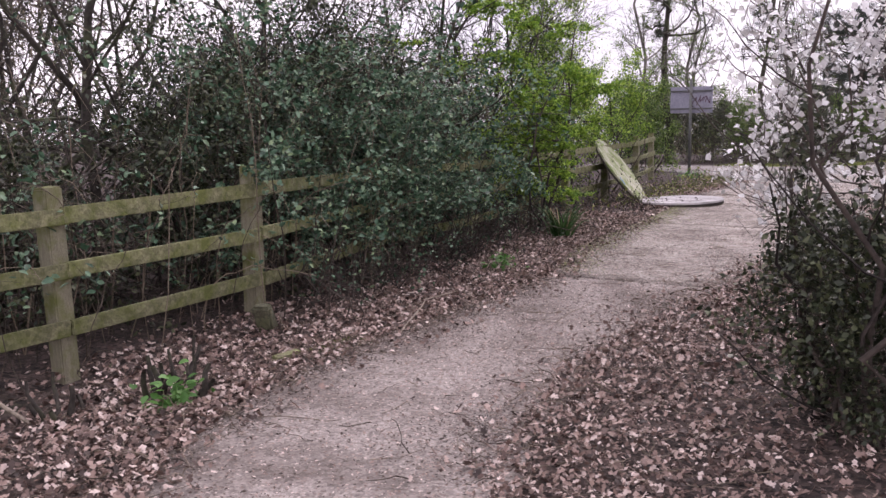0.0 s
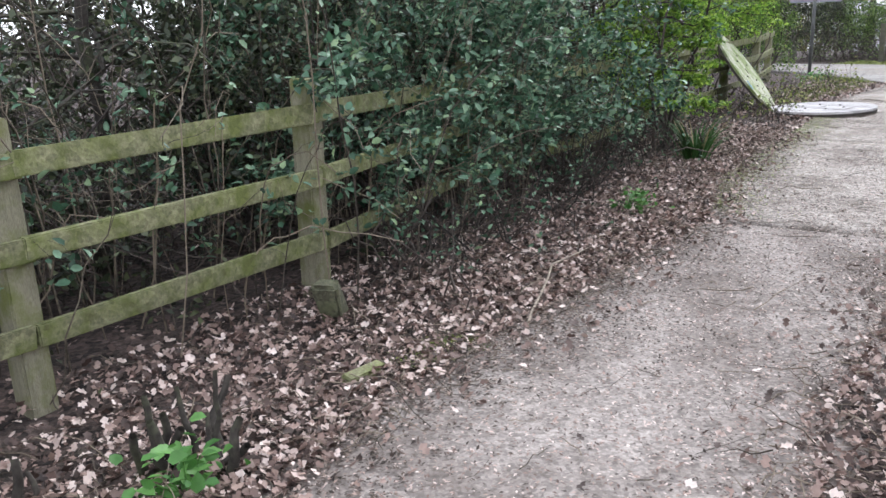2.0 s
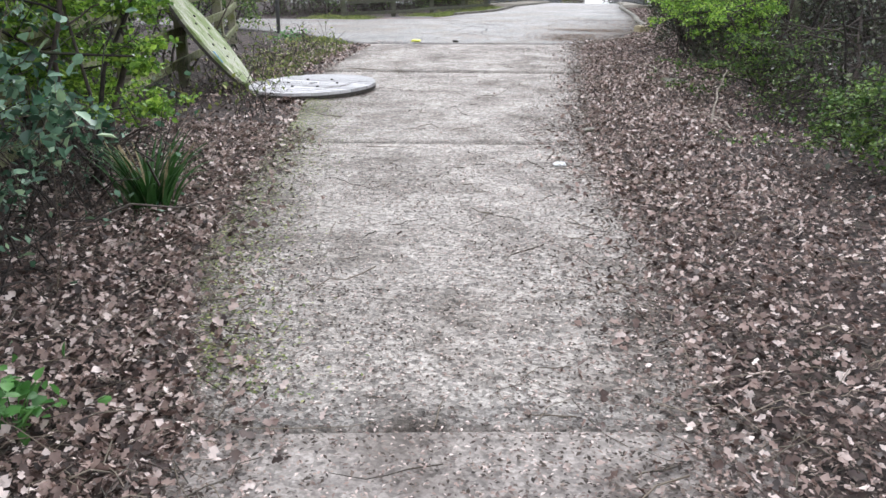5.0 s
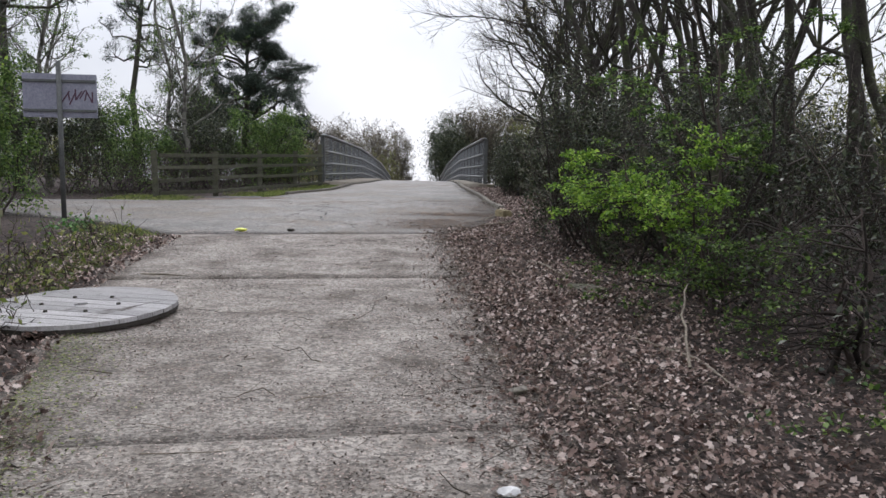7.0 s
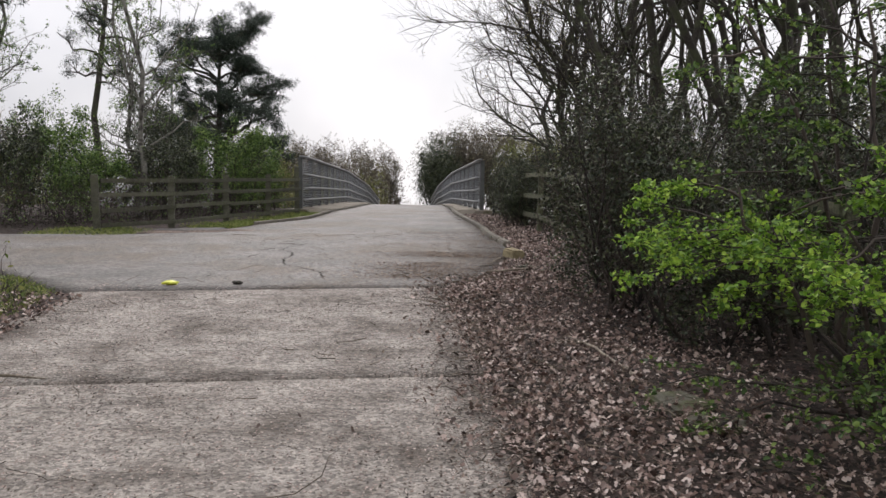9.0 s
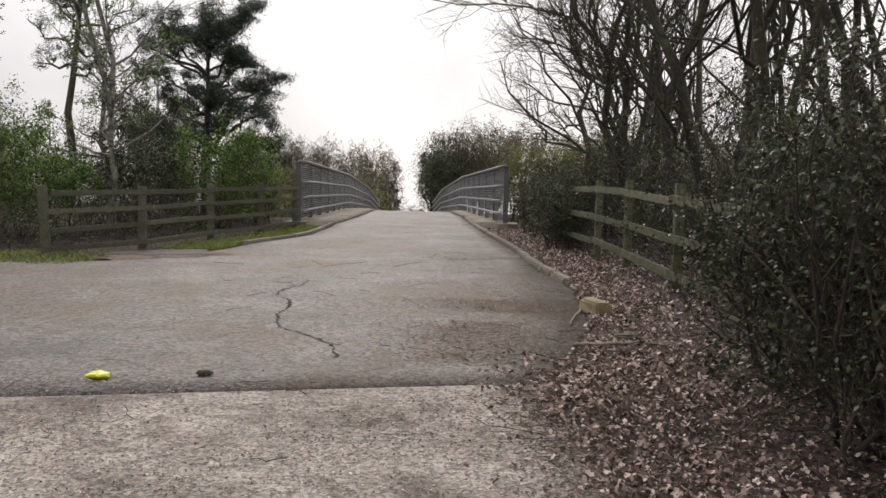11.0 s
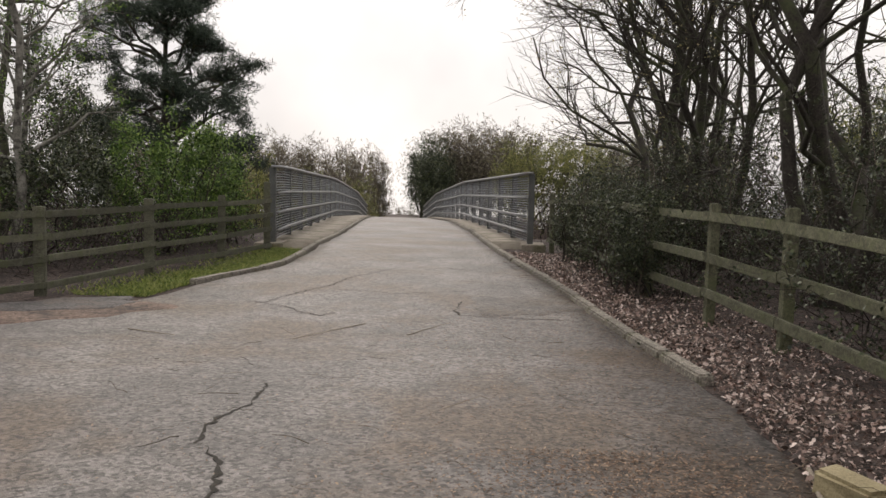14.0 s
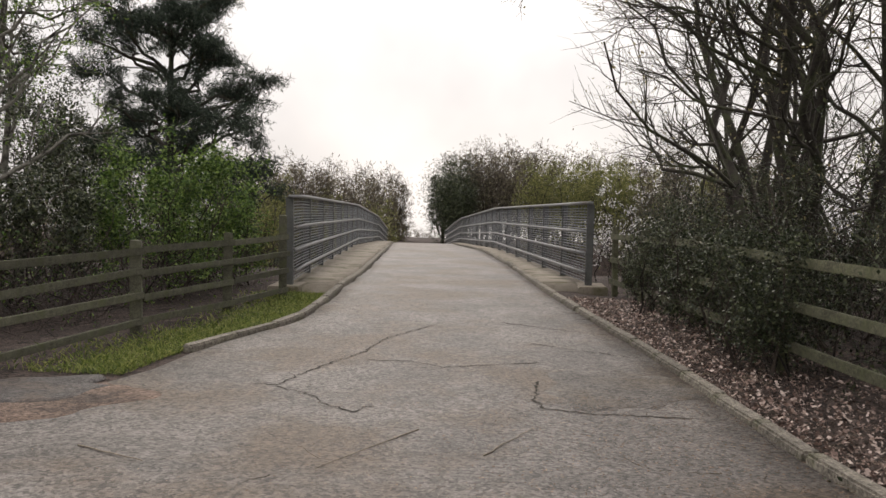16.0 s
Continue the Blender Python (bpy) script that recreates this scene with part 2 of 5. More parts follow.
M_HAW = leaf_surface("fresh_hawthorn_leaves", [(0.0, (0.05, 0.12, 0.015)), (0.5, (0.19, 0.36, 0.04)), (1.0, (0.46, 0.64, 0.1))], 0.5, 0.4)
M_GREEN = leaf_surface("spring_shrub_leaves", [(0.0, (0.022, 0.05, 0.012)), (0.5, (0.09, 0.17, 0.034)), (1.0, (0.26, 0.37, 0.085))], 0.55, 0.3)
M_DARKLEAF = leaf_surface("dark_evergreen_leaves", [(0.0, (0.012, 0.02, 0.009)), (0.6, (0.042, 0.058, 0.026)), (1.0, (0.14, 0.16, 0.078))], 0.42, 0.15)
M_PINE = leaf_surface("pine_needles", [(0.0, (0.012, 0.022, 0.016)), (0.6, (0.03, 0.05, 0.034)), (1.0, (0.07, 0.095, 0.06))], 0.6, 0.15)
M_BUD = leaf_surface("bursting_buds", [(0.0, (0.18, 0.14, 0.08)), (0.6, (0.3, 0.27, 0.13)), (1.0, (0.45, 0.42, 0.24))], 0.6, 0.4)
M_BLOSSOM = leaf_surface("white_blossom", [(0.0, (0.8, 0.8, 0.78)), (1.0, (0.9, 0.9, 0.9))], 0.6, 0.15)
M_GRASS = leaf_surface("grass_blades", [(0.0, (0.06, 0.1, 0.018)), (0.6, (0.2, 0.26, 0.055)), (1.0, (0.42, 0.42, 0.15))], 0.6, 0.3)
M_IRIS = leaf_surface("iris_blades", [(0.0, (0.02, 0.07, 0.02)), (0.8, (0.06, 0.15, 0.035)), (1.0, (0.35, 0.32, 0.14))], 0.45, 0.25)
M_NETTLE = leaf_surface("young_nettle_leaves", [(0.0, (0.05, 0.16, 0.03)), (1.0, (0.16, 0.36, 0.09))], 0.5, 0.35)
M_FARTWIG = leaf_surface("far_budding_twigs", [(0.0, (0.06, 0.05, 0.045)), (0.6, (0.15, 0.13, 0.1)), (1.0, (0.26, 0.23, 0.14))], 0.9, 0.2)
M_FARGREEN = leaf_surface("far_spring_leaves", [(0.0, (0.08, 0.09, 0.03)), (0.6, (0.2, 0.21, 0.07)), (1.0, (0.36, 0.36, 0.14))], 0.9, 0.3)


# ---- mesh helpers ----
def to_mesh(name, verts, faces, smooth=False):
    """A mesh from vertex and face arrays; all faces have the same number of corners."""
    verts, faces = np.asarray(verts, np.float32), np.asarray(faces, np.int32)
    me = bpy.data.meshes.new(name)
    k = faces.shape[1]
    me.vertices.add(len(verts))
    me.vertices.foreach_set("co", verts.ravel())
    me.loops.add(faces.size)
    me.loops.foreach_set("vertex_index", faces.ravel())
    me.polygons.add(len(faces))
    me.polygons.foreach_set("loop_start", np.arange(0, faces.size, k, dtype=np.int32))
    if smooth:
        me.polygons.foreach_set("use_smooth", np.ones(len(faces), bool))
    me.update(calc_edges=True)
    return me


def child(name, me, material, parent=None, label="", m=None):
    me.materials.clear()
    me.materials.append(material)
    ob = new(name, me)
    if parent:
        ob.parent = parent
    if m is not None:
        ob.matrix_basis = m
    return tagged(ob, label)


def part(name, bm, material, parent=None, label="", m=None, smooth=False):
    me = bpy.data.meshes.new(name)
    bm.to_mesh(me)
    bm.free()
    if smooth:
        me.polygons.foreach_set("use_smooth", np.ones(len(me.polygons), bool))
    return child(name, me, material, parent, label, m)


def thing(name, x, y, z, label, category, group="", kind="", rz=0):
    ob = new(name)
    ob.matrix_basis = pose(x, y, z, 0, 0, rz)
    ob.empty_display_size = 0.2
    return tagged(ob, label, category, group, kind)


def box_bm(sx, sy, sz, bevel=0.006, jitter=0.0, rng=None, z0=None):
    """A bevelled box centred on the origin, or standing on z0."""
    bm = bmesh.new()
    bmesh.ops.create_cube(bm, size=1)
    for v in bm.verts:
        v.co = Vector((v.co.x * sx, v.co.y * sy, v.co.z * sz))
        if jitter:
            v.co += Vector(rng.normal(0, jitter, 3))
        if z0 is not None:
            v.co.z += sz / 2 + z0
    if bevel:
        bmesh.ops.bevel(bm, geom=bm.edges[:], offset=bevel, segments=2, affect="EDGES", clamp_overlap=True)
    return bm


def unit(a):
    return a / np.maximum(np.linalg.norm(a, axis=-1, keepdims=True), 1e-9)


class Pile:
    """Gathers vertex and quad arrays."""

    def __init__(self):
        self.v, self.f, self.n = [], [], 0

    def add(self, v, f):
        self.v.append(v.reshape(-1, 3))
        self.f.append(f.reshape(-1, 4) + self.n)
        self.n += len(self.v[-1])

    def tubes(self, P, R, k=5):
        B, n, _ = P.shape
        T = unit(np.gradient(P, axis=1))
        ref = np.where(np.abs(T[:, :1, 2:]) > 0.8, np.array([1.0, 0, 0]), np.array([0, 0, 1.0]))
        U = unit(np.cross(T, np.broadcast_to(ref, T.shape)))
        W = np.cross(T, U)
        a = np.linspace(0, 2 * np.pi, k, endpoint=False)
        V = P[:, :, None] + R[:, :, None, None] * (U[:, :, None] * np.cos(a)[:, None] + W[:, :, None] * np.sin(a)[:, None])
        i = np.arange(B * n * k).reshape(B, n, k)
        j = np.roll(i, -1, axis=2)
        self.add(V, np.stack([i[:, :-1], j[:, :-1], j[:, 1:], i[:, 1:]], -1))

    def leaves(self, rng, pts, size, aspect=0.55, up=0.4, fold=0.12, droop=0.0):
        N = len(pts)
        if not N:
            return
        nrm = unit(rng.normal(size=(N, 3)) + np.array([0, 0, up * 2]))
        a = unit(np.cross(nrm, rng.normal(size=(N, 3))))
        a[:, 2] -= droop
        a = unit(a)
        b = np.cross(nrm, a)
        L = (size * rng.uniform(0.6, 1.35, N))[:, None]
        V = np.stack([pts, pts + a * L * 0.5 + b * L * aspect * 0.5 + nrm * L * fold, pts + a * L, pts + a * L * 0.5 - b * L * aspect * 0.5 + nrm * L * fold], 1)
        self.add(V, np.arange(4 * N).reshape(N, 4))

    def fine_leaves(self, rng, pts, size, aspect=0.55, up=0.4, fold=0.12):
        """Pointed oval leaves of two halves folded along the midrib."""
        N = len(pts)
        nrm = unit(rng.normal(size=(N, 3)) + np.array([0, 0, up * 2]))
        a = unit(np.cross(nrm, rng.normal(size=(N, 3))))
        b = np.cross(nrm, a)
        L = (size * rng.uniform(0.6, 1.35, N))[:, None]
        w, h = L * aspect * 0.5, nrm * L * fold
        V = np.stack([pts, pts + a * L * 0.28 + b * w + h, pts + a * L * 0.68 + b * w * 0.85 + h, pts + a * L - h * 0.6, pts + a * L * 0.68 - b * w * 0.85 + h, pts + a * L * 0.28 - b * w + h], 1)
        i = np.arange(6 * N).reshape(N, 6)
        self.add(V, np.concatenate([i[:, :4], i[:, [0, 3, 4, 5]]]))

    def mesh(self, name, smooth=False):
        return to_mesh(name, np.concatenate(self.v), np.concatenate(self.f), smooth)


def grow(rng, base, d, L, n, wander=0.1, lift=0.0):
    """Wandering limbs from base in direction d."""
    B = len(base)
    s = np.linspace(0, 1, n)
    w = np.cumsum(rng.normal(0, 1, (B, n, 3)), 1) * (wander * L / n)[:, None, None]
    w -= w[:, :1]
    P = base[:, None] + d[:, None] * (L[:, None] * s)[..., None] + w
    P[:, :, 2] += (lift * L)[:, None] * s ** 2
    return P


def spawn(rng, P, R, per, t0, t1, a0, a1, ratio, thin=0.5, bias=(0, 0, 0)):
    """Places, directions, lengths and radii of limbs that leave the given ones."""
    B, n, _ = P.shape
    seg = np.linalg.norm(np.diff(P, axis=1), axis=2).sum(1)
    par = np.repeat(np.arange(B), per)
    t = rng.uniform(t0, t1, B * per)
    f = t * (n - 1)
    i = np.minimum(f.astype(int), n - 2)
    u = (f - i)[:, None]
    base = P[par, i] * (1 - u) + P[par, i + 1] * u
    T = unit(P[par, i + 1] - P[par, i])
    perp = unit(np.cross(T, rng.normal(size=T.shape)))
    ang = np.radians(rng.uniform(a0, a1, len(par)))[:, None]
    d = unit(T * np.cos(ang) + perp * np.sin(ang) + np.array(bias))
    L = seg[par] * ratio * (1.15 - 0.7 * t) * rng.uniform(0.6, 1.3, len(par))
    r = (R[par, i] * (1 - u[:, 0]) + R[par, i + 1] * u[:, 0]) * thin
    return base, d, L, r


def taper(r, n, tip=0.25):
    return r[:, None] * np.linspace(1, tip, n)[None]


def bounded(P, rmax):
    """Draws limbs in softly so that none reaches further than rmax from the middle."""
    if rmax:
        rho = np.linalg.norm(P[..., :2], axis=-1, keepdims=True)
        P[..., :2] *= rmax * np.tanh(rho / rmax) / np.maximum(rho, 1e-6)
    return P


def woody(seed, stems, height, r0, spread=0.25, per=(14, 7, 6), ratio=(0.45, 0.5, 0.5), start=0.25, angles=(35, 65), bias=(0, 0, 0.15), n=6,
          lean=(0, 0, 0), foot=0.12, wander=0.35, rtip=0.004, rmax=0.0, finest=True):
    """A tree or shrub of several stems and three orders of branches. Returns the stems, the limbs and the limbs' lines by order."""
    rng = np.random.default_rng(seed)
    trunk, limbs = Pile(), Pile()
    base = rng.normal(0, foot, (stems, 3)) * (1, 1, 0) + (0, 0, -0.1)
    d = unit(np.c_[np.clip(rng.normal(0, spread, (stems, 2)), -1.5 * spread, 1.5 * spread), np.ones(stems)] + np.array(lean))
    P = bounded(grow(rng, base, d, height * rng.uniform(0.75, 1.05, stems), 8, wander), rmax)
    R = taper(r0 * rng.uniform(0.6, 1.1, stems), 8, 0.2)
    R[:, 0] *= 1.35
    trunk.tubes(P, R, 7)
    kept = []
    for o, (p, q) in enumerate(zip(per, ratio)):
        b, d, L, r = spawn(rng, P, R, p, start if o == 0 else 0.2, 1.0, angles[0], angles[1], q, 0.5 if o == 0 else 0.6, bias)
        nn = (n, 4, 3)[o]
        P = bounded(grow(rng, b, d, L, nn, 0.3, 0.08), rmax)
        R = taper(np.maximum(r, rtip), nn, 0.35)
        if o < 2 or finest:
            limbs.tubes(P, R, (4, 3, 3)[o])
        kept.append(P)
    return rng, trunk, limbs, kept


def along(rng, P, count, t0=0.2):
    """Points spread over limbs."""
    B, n, _ = P.shape
    i = rng.integers(0, B, count)
    f = rng.uniform(t0, 1, count) * (n - 1)
    j = np.minimum(f.astype(int), n - 2)
    u = (f - j)[:, None]
    return P[i, j] * (1 - u) + P[i, j + 1] * u


# ---- the lie of the land ----
PROFILE_Y = [4, 11, 15, 20, 28, 45, 67, 90, 140, 400, 2500]
PROFILE_Z = [0, 0.1, 0.1, -0.05, -0.12, -0.75, -2.1, -4.2, -6.5, -42, -240]
EDGE_Y = [-14, -9, -8, -7, -6.1, -5.2, -4.3, -2.6, -1.4, -0.1, 1.4, 2.9, 7.1, 10.4]
EDGE_L = [11, 4.2, 2.9, 1.65, 0.78, 0.3, 0.05, -0.3, -0.6, -1.35, -1.87, -2.3, -3.6, -4.05]
RIGHT_Y = [-14, -8.5, -7.5, -6.5, -5.5, -4, -3, -0.5, 1, 2.9, 4, 5, 7.4, 11, 13.5, 16.4, 22, 28]
RIGHT_X = [14, 6.3, 5.0, 3.6, 2.3, 1.6, 1.4, 1.1, 0.88, 0.45, 0.32, 0.24, 0.0, -0.4, 0.15, 0.3, -0.15, -0.85]

ROADL_Y = [10.3, 11.1, 11.7, 12.5, 13.2, 14, 16, 17, 17.8, 19.4, 20.5, 22, 23.8, 25.7, 31.4, 44.5, 67, 92]
ROADL_X = [-4.0, -4.9, -5.7, -6.8, -9, -12, -12, -8.5, -6.3, -5.6, -5.25, -5.06, -4.45, -4.41, -4.6, -5.4, -7.35, -9.6]


FENCE_Y = [-12, -9.7, -7.9, -6.12, -4.5, -2.34, -0.3, 1.7, 3.7, 5.9, 8.3, 10.4]
FENCE_X = [0.8, 0.15, -0.35, -0.76, -1.1, -2.2, -2.75, -3.5, -4.2, -4.9, -5.7, -6.6]


def fence_x(y):
    return np.interp(y, FENCE_Y, FENCE_X)


def prof(y):
    return np.interp(y, PROFILE_Y, PROFILE_Z)


def edge_l(y):
    return np.interp(y, EDGE_Y, EDGE_L)


def edge_r(y):
    return np.interp(y, RIGHT_Y, RIGHT_X)


def smooth01(a):
    a = np.clip(a, 0, 1)
    return a * a * (3 - 2 * a)


def gz(x, y):
    """Height of the ground: the road's fall, a bank of leaves on the right, soft unevenness off the road, the cutting under the bridge."""
    x, y = np.asarray(x, float), np.asarray(y, float)
    z = prof(y)
    right = smooth01((x - edge_r(y) - 0.1) / 1.2)
    z = z + 0.14 * right * smooth01((y - 9) / 4) * (1 - smooth01((y - 24) / 4))
    left = np.where(y > 10.3, np.interp(y, ROADL_Y, ROADL_X), edge_l(y))
    off = np.maximum(right, smooth01((left - 0.2 - x) / 1.2)) * (1 - smooth01((y - 30) / 3))
    z = z + off * (0.035 * np.sin(1.9 * x + 0.7 * y) * np.sin(1.3 * y - 0.8 * x) + 0.02 * np.sin(4.1 * x) * np.sin(3.7 * y))
    cut = smooth01((y - 33) / 7) * (1 - smooth01((y - 92) / 9))
    return z - 5.0 * cut


def ground_strip(name, left, right, y0, y1, lift, material, parent, step=0.25, across=10, ragged=0.0, seed=1, skirt=0.06, level=prof):
    """A slab that follows the road's fall between two edge functions, with a skirt into the ground."""
    rng = np.random.default_rng(seed)
    ys = np.linspace(0, 1, max(2, int((np.mean(y1) - np.mean(y0)) / step)))
    us = np.linspace(0, 1, across)
    rows = []
    for s in ys:
        row = []
        for u in us:
            ya = y0[0] * (1 - u) + y0[1] * u
            yb = y1[0] * (1 - u) + y1[1] * u
            y = ya + (yb - ya) * s
            x = left(y) * (1 - u) + right(y) * u
            if ragged and u in (0, 1):
                x += rng.normal(0, ragged)
            row.append((x, y, float(level(y)) + lift))
        rows.append(row)
    V = np.array(rows)
    n, k = V.shape[:2]
    i = np.arange(n * k).reshape(n, k)
    F = [np.stack([i[:-1, :-1], i[:-1, 1:], i[1:, 1:], i[1:, :-1]], -1).reshape(-1, 4)]
    rim = np.concatenate([i[0, :], i[1:, -1], i[-1, -2::-1], i[-2:0:-1, 0]])
    low = V.reshape(-1, 3)[rim] - (0, 0, skirt)
    j = n * k + np.arange(len(rim))
    F.append(np.stack([rim, j, np.roll(j, -1), np.roll(rim, -1)], -1))
    return child(name, to_mesh(name, np.concatenate([V.reshape(-1, 3), low]), np.concatenate(F)), material, parent)


# ---- ground, path and road ----
def make_ground():
    gx = np.concatenate([[-2500, -900, -400, -200, -110, -70, -45, -32, -24, -18, -14, -11.5], np.arange(-10, 7.01, 0.3), [8, 10, 13, 17, 22, 30, 45, 70, 110, 200, 400, 900, 2500]])
    gy = np.concatenate([[-2500, -900, -300, -120, -60, -35, -24, -18, -14, -12], np.arange(-10, 34, 0.3), np.arange(34, 104, 2.0), [110, 125, 140, 170, 220, 300, 450, 900, 2500]])
    X, Y = np.meshgrid(gx, gy)
    Z = gz(X, Y) - 0.03
    V = np.stack([X, Y, Z], -1)
    i = np.arange(X.size).reshape(X.shape)
    F = np.stack([i[:-1, :-1], i[:-1, 1:], i[1:, 1:], i[1:, :-1]], -1).reshape(-1, 4)
    ob = child("ground", to_mesh("ground", V.reshape(-1, 3), F, True), M_EARTH)
    tagged(ob, "brown earth covered in rotting leaves and twigs", "ground", kind="structure")


make_ground()

pavement = thing("pavement", -1, 3, 0, "worn pinkish grey concrete slab path, dusty and gritty", "path", kind="structure")
pavement.matrix_basis = Matrix()


def make_slabs():
    cuts = [(-13.5, -12.5), (-1.5, -1.0), (2.78, 3.38), (7.05, 7.68), (10.4, 11.15)]
    for k in range(len(cuts) - 1):
        a, b = cuts[k], cuts[k + 1]
        g = 0.014
        ground_strip("slab", lambda y: edge_l(y) - 0.05, lambda y: edge_r(y) + 0.08, (a[0] + g, a[1] + g), (b[0] - g, b[1] - g), 0.012 if k % 2 else 0.004, M_CONCRETE if k else M_DUST, pavement,
                     ragged=0.05, seed=k, across=9)


make_slabs()

road = thing("road", -2, 20, 0, "grey weathered asphalt lane with cracks and brown dirt", "road", kind="structure")
road.matrix_basis = Matrix()
KERBR_Y = [11, 13.5, 16.4, 18.3, 20.3, 22.1, 25.8, 28, 36, 40.4, 67, 92]
KERBR_X = [-0.35, 0.2, 0.3, 0.1, 0.0, -0.16, -0.6, -0.85, -1.2, -1.53, -3.6, -5.8]
AXIS = -0.078


def road_l(y):
    return float(np.interp(y, ROADL_Y, ROADL_X))


def road_r(y):
    return float(np.interp(y, KERBR_Y, KERBR_X))


ground_strip("carriageway", road_l, lambda y: road_r(y) + 0.06, (10.45, 11.18), (92, 92), 0.0, M_ASPHALT, road, step=0.4, across=14, ragged=0.03, seed=9)


def make_cracks():
    """Thin dirt-filled cracks that wander over the asphalt."""
    rng = np.random.default_rng(5)
    lines = [([(-2.92, 16.0), (-2.89, 15.36), (-3.02, 15.0), (-3.01, 14.58), (-2.79, 14.28), (-2.69, 13.86), (-2.72, 13.44), (-2.58, 12.86), (-2.32, 12.59), (-2.0, 12.24), (-1.85, 11.7)], 0.034),
             ([(-4.14, 20.14), (-3.91, 20.13), (-3.66, 20.97), (-3.34, 21.7), (-3.16, 22.7), (-2.58, 23.94)], 0.024),
             ([(-3.9, 20.07), (-3.58, 19.86), (-3.34, 19.46), (-3.07, 19.2), (-2.9, 19.46)], 0.024),
             ([(-3.23, 21.35), (-2.78, 21.36), (-2.41, 21.1), (-1.37, 21.5)], 0.024),
             ([(-1.48, 20.61), (-1.56, 19.84), (-1.5, 19.53), (-1.19, 19.42), (-0.18, 19.33)], 0.034),
             ([(-1.72, 24.2), (-0.71, 23.53)], 0.03), ([(-1.4, 22.6), (-0.3, 21.9)], 0.024)]
    for pts, w in lines:
        P = []
        for a, b in zip(pts[:-1], pts[1:]):
            k = max(3, int(math.dist(a, b) / 0.05))
            for q in range(k):
                P.append((a[0] + (b[0] - a[0]) * q / k + rng.normal(0, 0.016), a[1] + (b[1] - a[1]) * q / k + rng.normal(0, 0.014)))
        P = np.array(P)
        T = unit(np.gradient(P, axis=0))
        N = np.c_[-T[:, 1], T[:, 0]] * (w * (rng.uniform(0.1, 0.75, len(P)) * (0.78 + 0.3 * np.sin(np.arange(len(P)) * 0.37))))[:, None]
        z = prof(P[:, 1]) + 0.004
        V = np.concatenate([np.c_[P + N, z], np.c_[P - N, z]])
        i = np.arange(len(P) - 1)
        child("crack", to_mesh("crack", V, np.stack([i, i + len(P), i + len(P) + 1, i + 1], -1)), M_CRACK, road, "dirt-filled crack")


make_cracks()


def flat_patch(name, cx, cy, rx, ry, turn, seed, material, label, lift):
    """A thin irregular sheet of another surface lying on the road."""
    r = np.random.default_rng(seed)
    a = np.linspace(0, 2 * np.pi, 40, endpoint=False)
    q = 1 + 0.13 * np.sin(3 * a + seed) + 0.09 * np.sin(7 * a + 2 * seed) + r.normal(0, 0.03, 40)
    c, w = math.cos(radians(turn)), math.sin(radians(turn))
    rings = []
    for f, dz in ((0.33, 1), (0.66, 1), (0.97, 1), (1.0, -2)):
        u, v = rx * q * np.cos(a) * f, ry * q * np.sin(a) * f
        x, y = cx + c * u - w * v, cy + w * u + c * v
        rings.append(np.c_[x, y, prof(y) + lift * dz])
    V = np.concatenate(rings + [np.array([[cx, cy, float(prof(cy)) + lift]])])
    i = np.arange(40)
    j = (i + 1) % 40
    F = np.concatenate([np.stack([k * 40 + i, (k + 1) * 40 + i, (k + 1) * 40 + j, k * 40 + j], -1) for k in range(3)])
    me = to_mesh(name, V, np.concatenate([F, np.stack([np.full(20, 160), i[::2], i[1::2], (i[1::2] + 1) % 40], -1)]), True)
    return child(name, me, material, road, label)


M_PATCH_WORN = surface("worn_repair_patch", (0.06, 0.055, 0.05), (0.17, 0.155, 0.143), 1.5, 100, 0.65, 0.7, (0.1, 0.08, 0.06), 1.2, (0.46, 0.62), grit=40, grit_amount=0.7)
M_PATCH = surface("dark_bitumen_patch", (0.035, 0.032, 0.032), (0.12, 0.11, 0.108), 2.5, 90, 0.7, 0.7, (0.1, 0.075, 0.06), 1.5, (0.5, 0.65), grit=40, grit_amount=0.6)
M_REDGRIT = surface("red_brown_grit", (0.1, 0.07, 0.055), (0.26, 0.19, 0.155), 2.5, 80, 0.95, 0.6, (0.075, 0.06, 0.052), 2.0, (0.48, 0.62), grit=45, grit_amount=0.6)
flat_patch("grit_patch", -5.95, 19.1, 1.15, 0.75, 35, 2, M_REDGRIT, "red-brown grit washed over the road edge", 0.004)
flat_patch("bitumen_patch", -6.15, 19.5, 0.95, 0.5, 35, 5, M_PATCH, "dark bitumen patch at the road edge", 0.009)
flat_patch("repair_patch", -0.75, 20.4, 0.72, 0.85, -15, 7, M_PATCH_WORN, "worn dark repair patch in the asphalt", 0.004)


